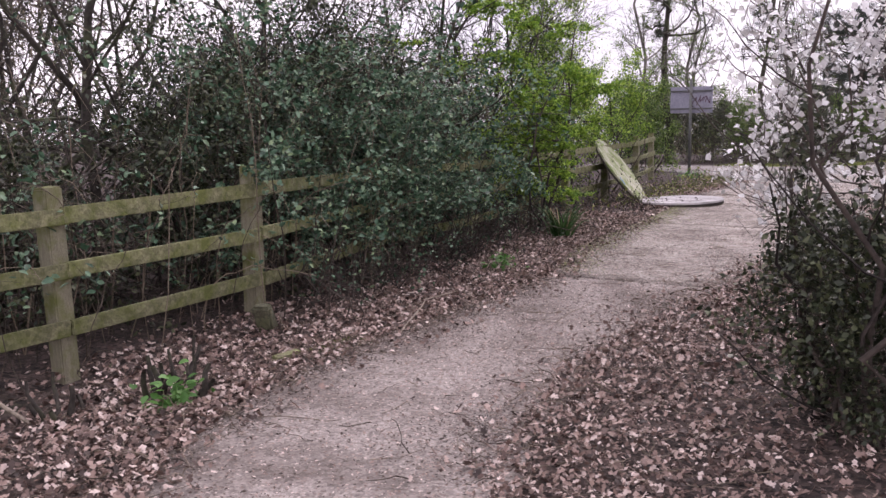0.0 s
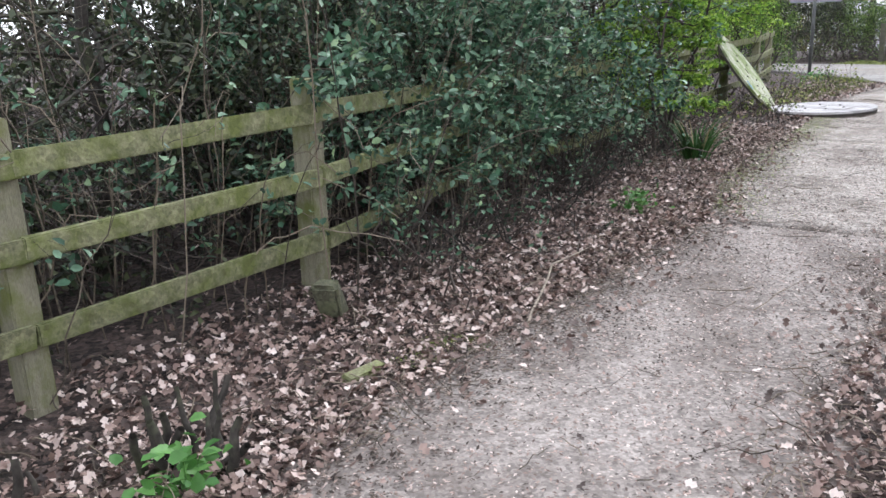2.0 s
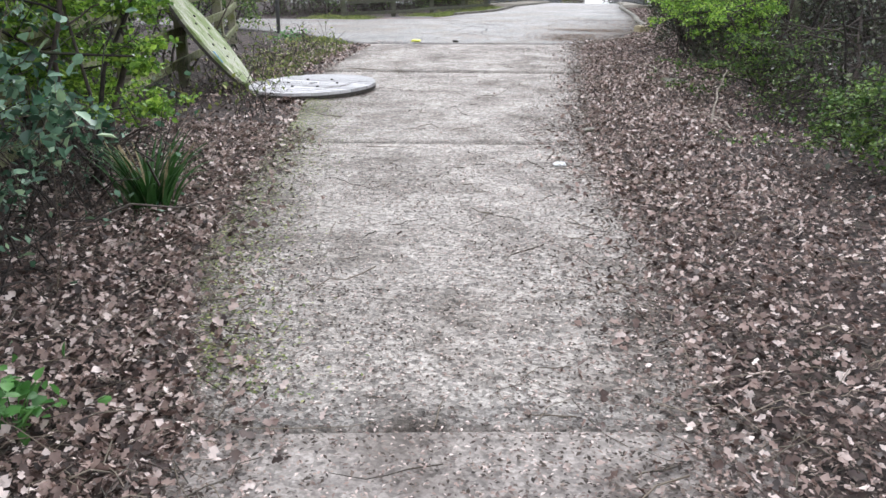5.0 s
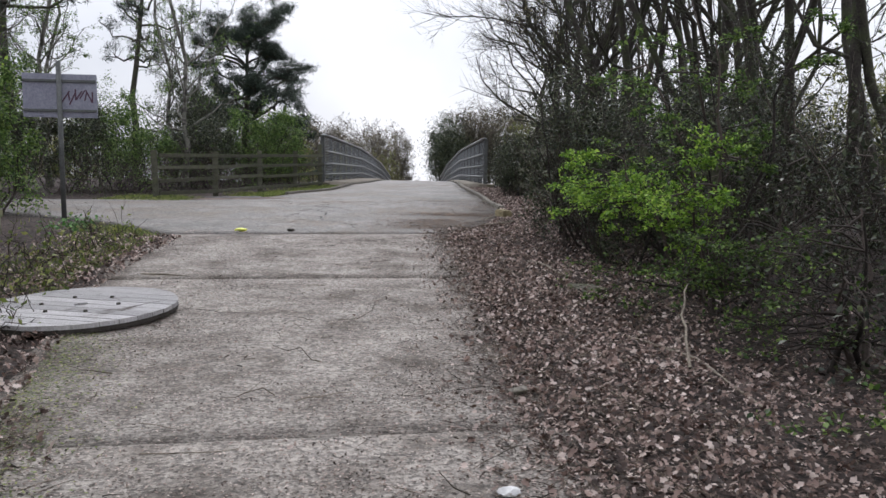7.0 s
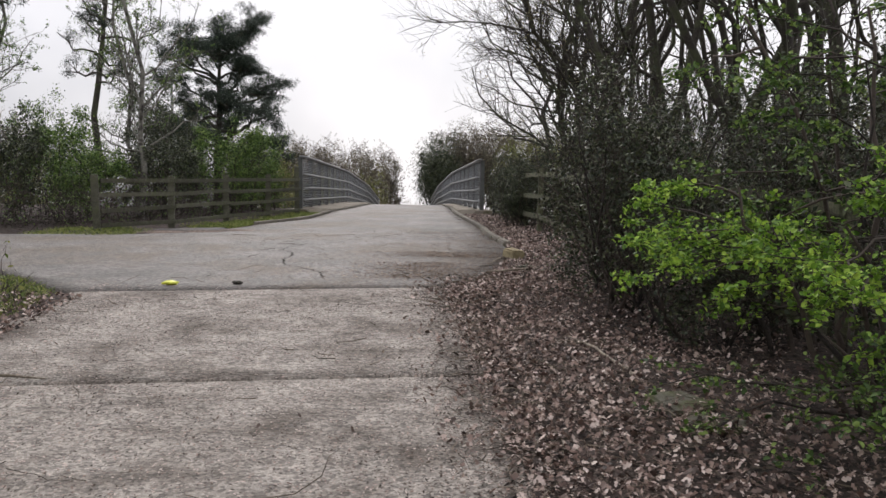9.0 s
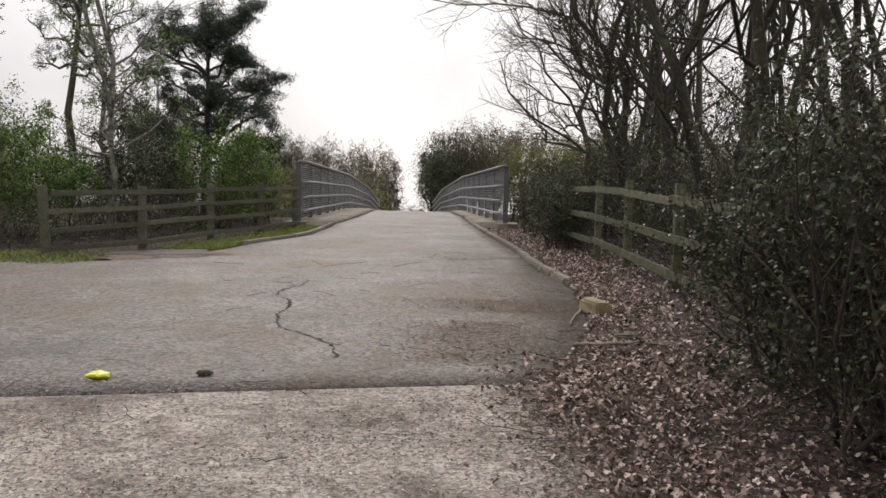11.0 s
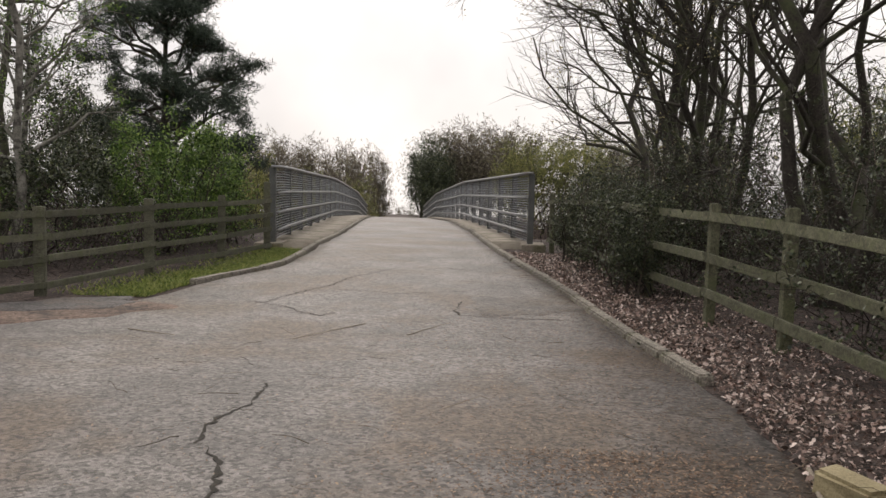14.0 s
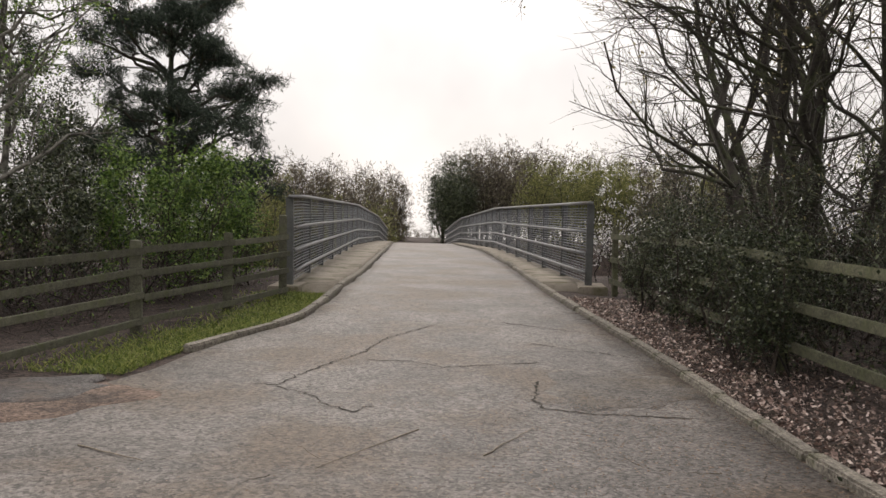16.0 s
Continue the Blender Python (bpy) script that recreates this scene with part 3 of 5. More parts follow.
def kerb_run(name, pts, height, width, label):
    """Kerb stones end to end along a line, each its own piece."""
    run = thing(name, 0, 0, 0, label, "kerb", kind="structure")
    rng = np.random.default_rng(len(pts))
    P = np.array(pts, float)
    s = np.r_[0, np.cumsum(np.linalg.norm(np.diff(P, axis=0), axis=1))]
    shared = {}
    pos = 0.0
    while pos < s[-1] - 0.3:
        length = min(0.92, s[-1] - pos)
        a = np.array([np.interp(pos, s, P[:, c]) for c in (0, 1)])
        b = np.array([np.interp(pos + length, s, P[:, c]) for c in (0, 1)])
        key = round(length, 1)
        if key not in shared:
            me = bpy.data.meshes.new("kerb_stone")
            bm = box_bm(length - 0.012, width, height + 0.2, 0.018)
            bm.to_mesh(me)
            bm.free()
            shared[key] = me
        mid = (a + b) / 2
        rise = math.degrees(math.atan2(prof(b[1]) - prof(a[1]), math.dist(a, b)))
        ang = math.degrees(math.atan2(b[1] - a[1], b[0] - a[0]))
        child("kerb_stone", shared[key], M_KERB, run, m=pose(mid[0], mid[1], float(prof(mid[1])) + height - (height + 0.2) / 2 + rng.normal(0, 0.006), rng.normal(0, 1), -rise, ang + rng.normal(0, 0.8)))
        pos += length
    return run


kerb_run("kerb_right", [(0.42, 16.4), (0.2, 18.3), (0.1, 20.3), (-0.06, 22.1), (-0.5, 25.8), (-0.75, 28), (-1.1, 36), (-1.43, 40.4), (-3.5, 67)], 0.07, 0.14, "worn concrete kerb with moss and leaves against it")
kerb_run("kerb_left", [(-5.25, 21.6), (-4.95, 22.6), (-4.55, 23.8), (-4.51, 25.7), (-4.7, 31.4), (-5.5, 44.5), (-7.45, 67)], 0.06, 0.14, "worn concrete kerb beside the grass verge")


# ---- bridge ----
def rail_line(x0, y0):
    return lambda y: x0 + AXIS * (y - y0) * smooth01((y - y0) / 6.0) if y > y0 else x0


def make_bridge_side(name, x0, y0, side, label):
    """A parapet: posts, a broad top rail, three lower rails and close horizontal wires, on a concrete plinth."""
    par = thing(name, 0, 0, 0, label, "parapet", group="bridge parapets")
    xs = lambda y: x0 + AXIS * (y - y0)
    H = 1.66
    Y = np.linspace(y0, 90, 46)
    ends = np.r_[y0 - 0.16, Y[1:]]

    def run(off, h, sx, sz, material, pname, plabel=""):
        V = []
        for y in ends:
            x = xs(y) + off
            z = float(prof(y)) + h
            V.append([(x - sx, y, z - sz), (x + sx, y, z - sz), (x + sx, y, z + sz), (x - sx, y, z + sz)])
        V = np.array(V)
        n = len(V)
        i = np.arange(n * 4).reshape(n, 4)
        j = np.roll(i, -1, 1)
        F = np.stack([i[:-1], j[:-1], j[1:], i[1:]], -1).reshape(-1, 4)
        F = np.concatenate([F, [i[0][::-1], i[-1]]])
        return child(pname, to_mesh(pname, V.reshape(-1, 3), F), material, par, plabel)

    run(0, H, 0.07, 0.026, M_STEEL, "top_rail", "grey galvanised top rail")
    for h in (1.12, 0.72, 0.36):
        run(-side * 0.07, h, 0.026, 0.026, M_STEEL, "rail", "grey galvanised rail")
    V = []
    pile = Pile()
    for q in range(26):
        h = 0.16 + q * 0.056
        P = np.array([[(xs(y) + side * 0.03, y, float(prof(y)) + h) for y in Y]])
        pile.tubes(P, np.full((1, len(Y)), 0.010 if q % 3 else 0.012), 4)
    tagged(child("mesh_infill", pile.mesh("mesh_infill"), M_WIRE, par, "fine horizontal wire infill"), kind="stuff")
    uprights = Pile()
    ys = np.arange(y0 + 0.1, 60, 0.3)
    P = np.array([[(xs(y) + side * 0.03, y, float(prof(y)) + 0.15), (xs(y) + side * 0.03, y, float(prof(y)) + H)] for y in ys])
    uprights.tubes(P, np.full(P.shape[:2], 0.006), 4)
    tagged(child("mesh_upright", uprights.mesh("mesh_upright"), M_WIRE, par), kind="stuff")
    post = None
    for y in np.arange(y0 + 0.05, 90, 2.6):
        m = pose(xs(y) + side * 0.07, y, float(prof(y)) - 0.02)
        if post is None:
            bm = box_bm(0.13, 0.1, H, 0.008, z0=0)
            post = part("post", bm, M_STEELDARK, par, "dark steel parapet post", m)
            bm = box_bm(0.3, 0.3, 0.03, 0.005, z0=0.01)
            foot = part("base_plate", bm, M_STEELDARK, post)
        else:
            o = child("post", post.data, M_STEELDARK, par, "dark steel parapet post", m)
            child("base_plate", foot.data, M_STEELDARK, o)
    part("footing", box_bm(0.55, 0.75, 0.4, 0.02, 0.006, np.random.default_rng(3)), M_PLINTH, par, "dark concrete footing under the end post", pose(xs(y0) + side * 0.12, y0 + 0.1, float(prof(y0)) - 0.1))
    # plinth between kerb and parapet
    V = []
    for y in Y:
        z = float(prof(y))
        kx = (road_r(y) + 0.17) if side > 0 else (road_l(y) - 0.18)
        ox = xs(y) + side * 0.2
        V.append([(kx, y, z - 0.7), (ox, y, z - 0.7), (ox, y, z + 0.1), (kx, y, z + 0.085)])
    V = np.array(V)
    n = len(V)
    i = np.arange(n * 4).reshape(n, 4)
    j = np.roll(i, -1, 1)
    F = np.concatenate([np.stack([i[:-1], j[:-1], j[1:], i[1:]], -1).reshape(-1, 4), [i[0][::-1], i[-1]]])
    child("plinth", to_mesh("plinth", V.reshape(-1, 3), F), M_PLINTH, par, "stained concrete plinth with grit and moss")


make_bridge_side("bridge_parapet", 0.0, 28.5, 1, "grey steel bridge parapet with wire infill on concrete plinth")
make_bridge_side("bridge_parapet", -5.3, 27.2, -1, "grey steel bridge parapet with wire infill beside timber fence")


def make_deck():
    V = []
    Y = np.linspace(31, 92, 32)
    for y in Y:
        z = float(prof(y))
        V.append([(road_l(y) - 0.9, y, z - 0.95), (road_r(y) + 0.9, y, z - 0.95), (road_r(y) + 0.9, y, z - 0.07), (road_l(y) - 0.9, y, z - 0.07)])
    V = np.array(V)
    i = np.arange(len(V) * 4).reshape(-1, 4)
    j = np.roll(i, -1, 1)
    F = np.concatenate([np.stack([i[:-1], j[:-1], j[1:], i[1:]], -1).reshape(-1, 4), [i[0][::-1], i[-1]]])
    child("bridge_deck", to_mesh("bridge_deck", V.reshape(-1, 3), F), M_PLINTH, road, "concrete bridge deck")


make_deck()


# ---- fences ----
def fence(name, posts, rails, label, post_m, rail_m, side, size=(0.125, 0.125), rail_h=0.1, seed=3, group="timber fences", z=None):
    """Post and rail fence. posts: x, y, height above the ground, base; rails: heights. side: unit vector towards the rails' side."""
    rng = np.random.default_rng(seed)
    f = thing(name, 0, 0, 0, label, "fence", group)
    for x, y, h, zb in posts:
        bm = box_bm(size[0], size[1], h + 0.25, 0.009, 0.003, rng)
        ang = math.degrees(math.atan2(side[1], side[0]))
        part("post", bm, post_m, f, m=pose(x, y, zb + h - (h + 0.25) / 2, rng.normal(0, 0.8), rng.normal(0, 0.8), ang))
    for (xa, ya, ha, za), (xb, yb, hb, zb) in zip(posts[:-1], posts[1:]):
        for rh in rails:
            a = Vector((xa + side[0] * 0.085, ya + side[1] * 0.085, za + rh + rng.normal(0, 0.008)))
            b = Vector((xb + side[0] * 0.085, yb + side[1] * 0.085, zb + rh + rng.normal(0, 0.008)))
            d = b - a
            bm = box_bm(d.length + 0.1 * (rng.random() < 0.4) - 0.008, 0.038, rail_h, 0.006, 0.003, rng)
            m = Matrix.Translation((a + b) / 2) @ d.to_track_quat("X", "Z").to_matrix().to_4x4()
            part("rail", bm, rail_m, f, m=m)
    return f


fence("timber_fence", [(0.15, -9.7, 1.18, 0), (-0.35, -7.9, 1.2, 0), (-0.76, -6.12, 1.18, 0), (-1.1, -4.5, 1.18, 0.04), (-2.2, -2.34, 1.17, 0.02), (-2.75, -0.3, 1.17, 0.0), (-3.5, 1.7, 1.17, 0), (-4.2, 3.7, 1.17, 0),
                       (-4.9, 5.9, 1.15, 0), (-5.7, 8.3, 1.15, 0.02), (-6.6, 10.4, 1.15, 0.05)],
      (1.0, 0.66, 0.3), "mossy green timber post and rail fence under brambles", M_POST, M_RAIL, (0.95, 0.3))
fence("timber_fence", [(-7.55, 18.4, 1.12, -0.02), (-6.75, 20.3, 1.1, -0.05), (-6.27, 22.7, 1.12, -0.07), (-5.72, 24.7, 1.14, -0.1), (-5.3, 26.4, 1.35, -0.11)],
      (1.0, 0.72, 0.43, 0.12), "grey weathered timber four-rail fence beside the bridge", M_GREYWOOD, M_GREYWOOD, (0.96, 0.25), (0.13, 0.13), 0.085, 4)
fence("timber_fence", [(2.45, 8.2, 1.15, 0.12), (2.1, 10.4, 1.18, 0.2), (1.7, 12.6, 1.2, 0.21), (1.42, 14.88, 1.2, 0.22), (1.3, 17.19, 1.18, 0.22), (1.13, 18.8, 1.14, 0.21), (0.98, 21.0, 1.12, 0.15), (0.8, 23.6, 1.12, 0.1),
                       (0.62, 26.2, 1.15, 0.0), (0.5, 28.2, 1.2, -0.1)],
      (1.02, 0.58, 0.19), "mossy timber three-rail fence in the leaf litter", M_FENCEWOOD, M_FENCEWOOD, (-1.0, -0.1), (0.1, 0.1), 0.096, 5)


# ---- cable drum ends ----
def drum_end(x, y, z, label, material, m):
    """A round flange of a cable drum: two crossed layers of planks, a hole, an iron rim bolt ring."""
    d = thing("cable_drum_end", x, y, z, label, "drum end", "cable drum ends")
    d.matrix_basis = m
    rng = np.random.default_rng(8)
    R, W = 0.73, 0.135

    def plank(v0, v1, u_in, sgn, z0, z1, mat, turn):
        vs = np.linspace(v0 + 0.004, v1 - 0.004, 5)
        xo = np.sqrt(np.maximum(R * R - vs ** 2, 0.0004)) * (1 + rng.normal(0, 0.003))
        bm = bmesh.new()
        loop = [(u_in[k] * sgn, vs[k]) for k in range(5)] + [(xo[k] * sgn, vs[k]) for k in range(4, -1, -1)]
        if sgn < 0:
            loop = loop[::-1]
        top = [bm.verts.new((a, b, z1 + rng.normal(0, 0.0015))) for a, b in loop]
        low = [bm.verts.new((a, b, z0)) for a, b in loop]
        bm.faces.new(top)
        bm.faces.new(low[::-1])
        for k in range(len(top)):
            q = (k + 1) % len(top)
            bm.faces.new((top[k], low[k], low[q], top[q]))
        bmesh.ops.recalc_face_normals(bm, faces=bm.faces[:])
        part("plank", bm, mat, d, m=pose(0, 0, 0, 0, 0, turn))

    # the lower layer's shade is put into its plank colour
    for layer, (z0, z1, mat, turn) in enumerate(((0.034, 0.066, material, 0), (0.0, 0.033, M_DRUMSHADE_BOLT, 90))):
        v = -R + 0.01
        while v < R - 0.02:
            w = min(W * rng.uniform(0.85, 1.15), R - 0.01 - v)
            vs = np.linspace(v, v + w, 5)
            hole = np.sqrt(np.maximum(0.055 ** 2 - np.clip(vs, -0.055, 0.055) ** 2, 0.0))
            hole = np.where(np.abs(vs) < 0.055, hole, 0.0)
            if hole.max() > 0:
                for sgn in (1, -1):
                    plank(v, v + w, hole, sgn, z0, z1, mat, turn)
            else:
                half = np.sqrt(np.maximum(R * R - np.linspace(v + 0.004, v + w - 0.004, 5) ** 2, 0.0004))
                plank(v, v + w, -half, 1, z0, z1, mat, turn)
            v += w
    for k in range(6):
        a = k * math.pi / 3 + 0.3
        bm = bmesh.new()
        bmesh.ops.create_cone(bm, cap_ends=True, segments=10, radius1=0.018, radius2=0.014, depth=0.014)
        part("bolt", bm, M_DRUMSHADE_BOLT, d, "rusty bolt head", pose(0.3 * math.cos(a), 0.3 * math.sin(a), 0.072))
    return d


drum_end(0, 0, 0, "weathered grey wooden cable drum end lying on the path", M_DRUM, pose(-3.06, 5.62, 0.035, 1.5, -1.0, -14))
u_ax = Vector((-1.05, 0.4, 1.05)).normalized()
n_ax = Vector((0.72, 0.30, 0.62))
n_ax = (n_ax - u_ax * n_ax.dot(u_ax)).normalized()
w_ax = n_ax.cross(u_ax)
lean = Matrix((u_ax, w_ax, n_ax)).transposed().to_4x4()
leaning = drum_end(0, 0, 0, "lichen-green wooden cable drum end leaning in the hawthorn", M_DRUMGREEN, Matrix.Translation((-4.38, 5.6, 0.56)) @ lean)
bm = box_bm(0.16, 0.05, 0.004, 0.001)
part("paint_patch", bm, M_BLUE, leaning, "blue paint patch", pose(-0.5, 0.42, 0.072, 0, 0, 20))


# ---- sign and small things ----
def make_sign():
    s = thing("road_sign", -6.63, 12.36, float(gz(-6.63, 12.36)), "grey back of a metal road sign with spray paint", "sign", rz=14)
    bm = bmesh.new()
    bmesh.ops.create_cone(bm, cap_ends=True, segments=14, radius1=0.038, radius2=0.038, depth=2.5)
    part("pole", bm, M_STEELDARK, s, "grey steel pole", pose(0, 0, 1.2), True)
    board = part("board", box_bm(1.1, 0.02, 0.68, 0.006), M_SIGN, s, "grey sign panel seen from behind", pose(0, 0.06, 1.92))
    for h in (-0.23, 0.23):
        part("channel", box_bm(1.08, 0.03, 0.04, 0.004), M_STEELDARK, board, "", pose(0, -0.026, h))
    rng = np.random.default_rng(4)
    for k in range(9):
        part("paint_stroke", box_bm(0.022, 0.003, rng.uniform(0.12, 0.22), 0.001), M_INK, board, "dark spray-paint stroke",
             pose(0.08 + 0.05 * k, -0.0125, rng.uniform(-0.06, 0.03), 0, rng.uniform(-35, 35), 0))


make_sign()


def make_rock(name, x, y, z, sx, sy, sz, rz, material, label, category, seed, tilt=0):
    rng = np.random.default_rng(seed)
    bm = box_bm(sx, sy, sz, min(sx, sy, sz) * 0.16, 0.012, rng)
    for v in bm.verts:
        v.co += Vector(rng.normal(0, 0.004, 3))
    return tagged(part(name, bm, material, m=pose(x, y, z + sz * 0.42, tilt, 0, rz)), label, category)


make_rock("stone_block", 0.4, 13.95, 0.11, 0.17, 0.36, 0.14, 24, M_YELLOWSTONE, "buff stone block lying in dry leaves", "stone", 1)
make_rock("stone", 0.5, 12.6, 0.1, 0.22, 0.17, 0.08, 50, M_STONE, "grey stone among dry leaves", "stone", 2)
make_rock("stone", 0.72, 12.35, 0.1, 0.32, 0.2, 0.07, -20, M_STONE, "flat grey stone among dry leaves", "stone", 3)
make_rock("paving_slab", 1.05, 7.1, 0.03, 0.3, 0.24, 0.05, 30, M_STONE, "broken mossy paving slab in the leaves", "slab", 4, 6)
make_rock("paving_slab", 1.16, 6.75, 0.03, 0.36, 0.24, 0.05, -24, M_STONE, "broken mossy paving slab in the leaves", "slab", 5, 4)
make_rock("timber_stub", -0.7, -4.68, 0.0, 0.14, 0.12, 0.24, 35, M_FENCEWOOD, "broken mossy timber post stub beside the fence", "post stub", 6, 24)
make_rock("wood_piece", 0.02, -4.98, 0.0, 0.2, 0.055, 0.045, 102, M_RAIL, "short mossy piece of wood on the leaves", "wood", 7)
make_rock("stone", 0.28, 3.9, 0.0, 0.1, 0.07, 0.04, 12, M_KERB, "pale stone on the concrete path", "stone", 9)


def make_crumple(name, x, y, z, r, material, label, category, seed):
    rng = np.random.default_rng(seed)
    bm = bmesh.new()
    bmesh.ops.create_icosphere(bm, subdivisions=2, radius=r)
    for v in bm.verts:
        v.co = Vector((v.co.x * 1.3, v.co.y * 0.8, v.co.z * 0.45)) * rng.uniform(0.7, 1.25)
    return tagged(part(name, bm, material, m=pose(x, y, z + r * 0.4, 0, 0, 20)), label, category)


make_crumple("wrapper", -3.36, 10.97, 0.1, 0.06, M_PLASTIC, "crumpled bright yellow plastic wrapper on the asphalt", "litter", 1)
make_crumple("leaf_scrap", -2.69, 11.12, 0.1, 0.045, M_CRACK, "dark curled dead leaf on the asphalt", "leaf", 2)
make_crumple("litter_scrap", 0.2, 2.55, 0.01, 0.04, M_BLOSSOM, "small white scrap of paper on the path", "litter", 3)


def make_stick(pts, r, label, material):
    P = np.array([pts], float)
    P[0, :, 2] += gz(P[0, :, 0], P[0, :, 1]) + r
    t = np.linspace(0, 1, 9)
    s = np.linspace(0, 1, len(pts))
    Q = np.stack([np.interp(t, s, P[0, :, c]) for c in range(3)], -1)[None]
    rng = np.random.default_rng(int(abs(pts[0][0]) * 100))
    Q[0, 1:-1, :2] += rng.normal(0, 0.006, (7, 2))
    pile = Pile()
    pile.tubes(Q, taper(np.array([r]), 9, 0.5), 6)
    tagged(child("stick", pile.mesh("stick", True), material), label, "stick", "fallen sticks")


for pts, r in (([(-0.5, -6.95, 0.37), (-0.25, -6.8, 0.2), (0.02, -6.6, 0.0)], 0.02), ([(0.15, -4.1, 0.0), (-0.4, -3.3, 0.06), (-0.6, -2.7, 0.02)], 0.009),
               ([(0.37, 14.4, 0.0), (0.17, 13.63, 0.02), (0.05, 13.2, 0)], 0.016), ([(0.0, 12.4, 0.0), (0.4, 12.15, 0.03), (0.65, 12.3, 0)], 0.016), ([(0.25, 11.6, 0), (0.45, 10.9, 0.01), (0.5, 10.3, 0)], 0.012),
               ([(1.35, 4.4, 0.02), (1.4, 4.9, 0.25), (1.5, 5.2, 0.42)], 0.011), ([(1.1, 5.4, 0), (1.45, 4.7, 0.01), (1.6, 3.6, 0.0)], 0.014), ([(0.9, 7.7, 0), (0.75, 8.4, 0.03), (0.6, 8.9, 0)], 0.013),
               ([(-3.3, 7.35, 0.0), (-3.05, 7.32, 0.01), (-2.8, 7.3, 0)], 0.012), ([(-2.5, 18.74, 0), (-2.9, 18.03, 0.01), (-3.09, 17.73, 0)], 0.0045), ([(-4.76, 18.04, 0), (-4.19, 17.72, 0.01)], 0.006),
               ([(-2.02, 18.13, 0), (-1.64, 18.85, 0.01)], 0.005)):
    make_stick(pts, r, "bare fallen stick on the ground", M_DRYSTICK)


# ---- ground cover ----
OAK = [(0, 0.02), (0.3, 0.28), (0.5, 0.15), (0.7, 0.32), (1.0, 0.03)]


def oak_leaves(name, x, y, size, seed, material, label, lift=0.012, tilt=0.5):
    """Curled, lobed dry leaves lying on the ground."""
    rng = np.random.default_rng(seed)
    N = len(x)
    t = np.array(OAK)
    k = len(t)
    curl = rng.uniform(-0.25, 0.5, (N, 1))
    cup = rng.uniform(-0.2, 0.7, (N, 1))
    u = np.broadcast_to(t[:, 0], (N, k))
    w = np.broadcast_to(t[:, 1], (N, k)) * rng.uniform(0.8, 1.4, (N, 1))
    zc = curl * (u - 0.5) ** 2
    L = np.stack([u - 0.5, w, zc + cup * w], -1)
    Rr = np.stack([u - 0.5, -w, zc + cup * w * rng.uniform(0.3, 1.2, (N, 1))], -1)
    C = np.stack([u - 0.5, np.zeros((N, k)), zc], -1)
    V = np.concatenate([L, C, Rr], 1) * (size * rng.uniform(0.6, 1.35, N))[:, None, None]
    yaw = rng.uniform(0, 2 * np.pi, N)
    nrm = unit(np.c_[rng.normal(0, tilt, (N, 2)), np.ones(N)])
    a = unit(np.cross(np.c_[np.cos(yaw), np.sin(yaw), np.zeros(N)], nrm))
    b = np.cross(nrm, a)
    V = V[..., :1] * a[:, None] + V[..., 1:2] * b[:, None] + V[..., 2:] * nrm[:, None]
    V += np.c_[x, y, gz(x, y) + lift + rng.uniform(0, 0.025, N)][:, None]
    i = np.arange(N * 3 * k).reshape(N, 3, k)
    F = np.concatenate([np.stack([i[:, r, :-1], i[:, r, 1:], i[:, r + 1, 1:], i[:, r + 1, :-1]], -1).reshape(-1, 4) for r in (0, 1)])
    return tagged(child(name, to_mesh(name, V.reshape(-1, 3), F), material), label, "leaves", kind="stuff")


def scatter(seed, n, y0, y1, x_of):
    rng = np.random.default_rng(seed)
    y = rng.uniform(y0, y1, n)
    return x_of(rng, y), y


def clumpy(x, y, seed, keep=0.6):
    """Thin out at random by a soft pattern."""
    rng = np.random.default_rng(seed)
    p = 0.5 + 0.5 * np.sin(2.3 * x + 1.1 * y + seed) * np.sin(1.7 * y - 1.9 * x)
    k = rng.random(len(x)) < (keep + (1 - keep) * p) * np.where(x < fence_x(y) - 0.15, 0.12, 1.0)
    return x[k], y[k]


x, y = scatter(11, 27000, -9, 3.4, lambda r, y: edge_l(y) + np.where(r.random(len(y)) < 0.07, r.normal(0.12, 0.16, len(y)), 0.06 - np.abs(r.normal(0, 1.0, len(y)))))
oak_leaves("leaf_litter", *clumpy(x, y, 1), 0.043, 1, M_LITTER, "dry brown oak leaves drifted beside the fence", tilt=0.7)
x, y = scatter(12, 4200, 3.4, 10.2, lambda r, y: edge_l(y) + 0.1 - np.abs(r.normal(0, 0.8, len(y))))
oak_leaves("leaf_litter", *clumpy(x, y, 2), 0.042, 2, M_LITTER, "dry brown leaves on the verge by the drum ends", tilt=0.7)
x, y = scatter(13, 35000, -8.5, 12, lambda r, y: edge_r(y) + np.where(r.random(len(y)) < 0.08, r.normal(-0.12, 0.18, len(y)), -0.04 + np.abs(r.normal(0, 1.3, len(y)))))
oak_leaves("leaf_litter", *clumpy(x, y, 3), 0.04, 3, M_LITTER, "dry brown oak leaves drifted beside the path", tilt=0.7)
x, y = scatter(14, 9000, 10.5, 27, lambda r, y: edge_r(y) + 0.1 + np.abs(r.normal(0, 0.75, len(y))))
oak_leaves("leaf_litter", *clumpy(x, y, 4), 0.044, 4, M_LITTER, "dry brown leaves between kerb and fence", tilt=0.7)
x, y = scatter(15, 260, -8, 10.5, lambda r, y: r.uniform(0, 1, len(y)) * (edge_r(y) - edge_l(y)) + edge_l(y))
oak_leaves("loose_leaves", x, y, 0.03, 5, M_LITTER, "scattered dry leaves on the concrete", 0.016, 0.3)


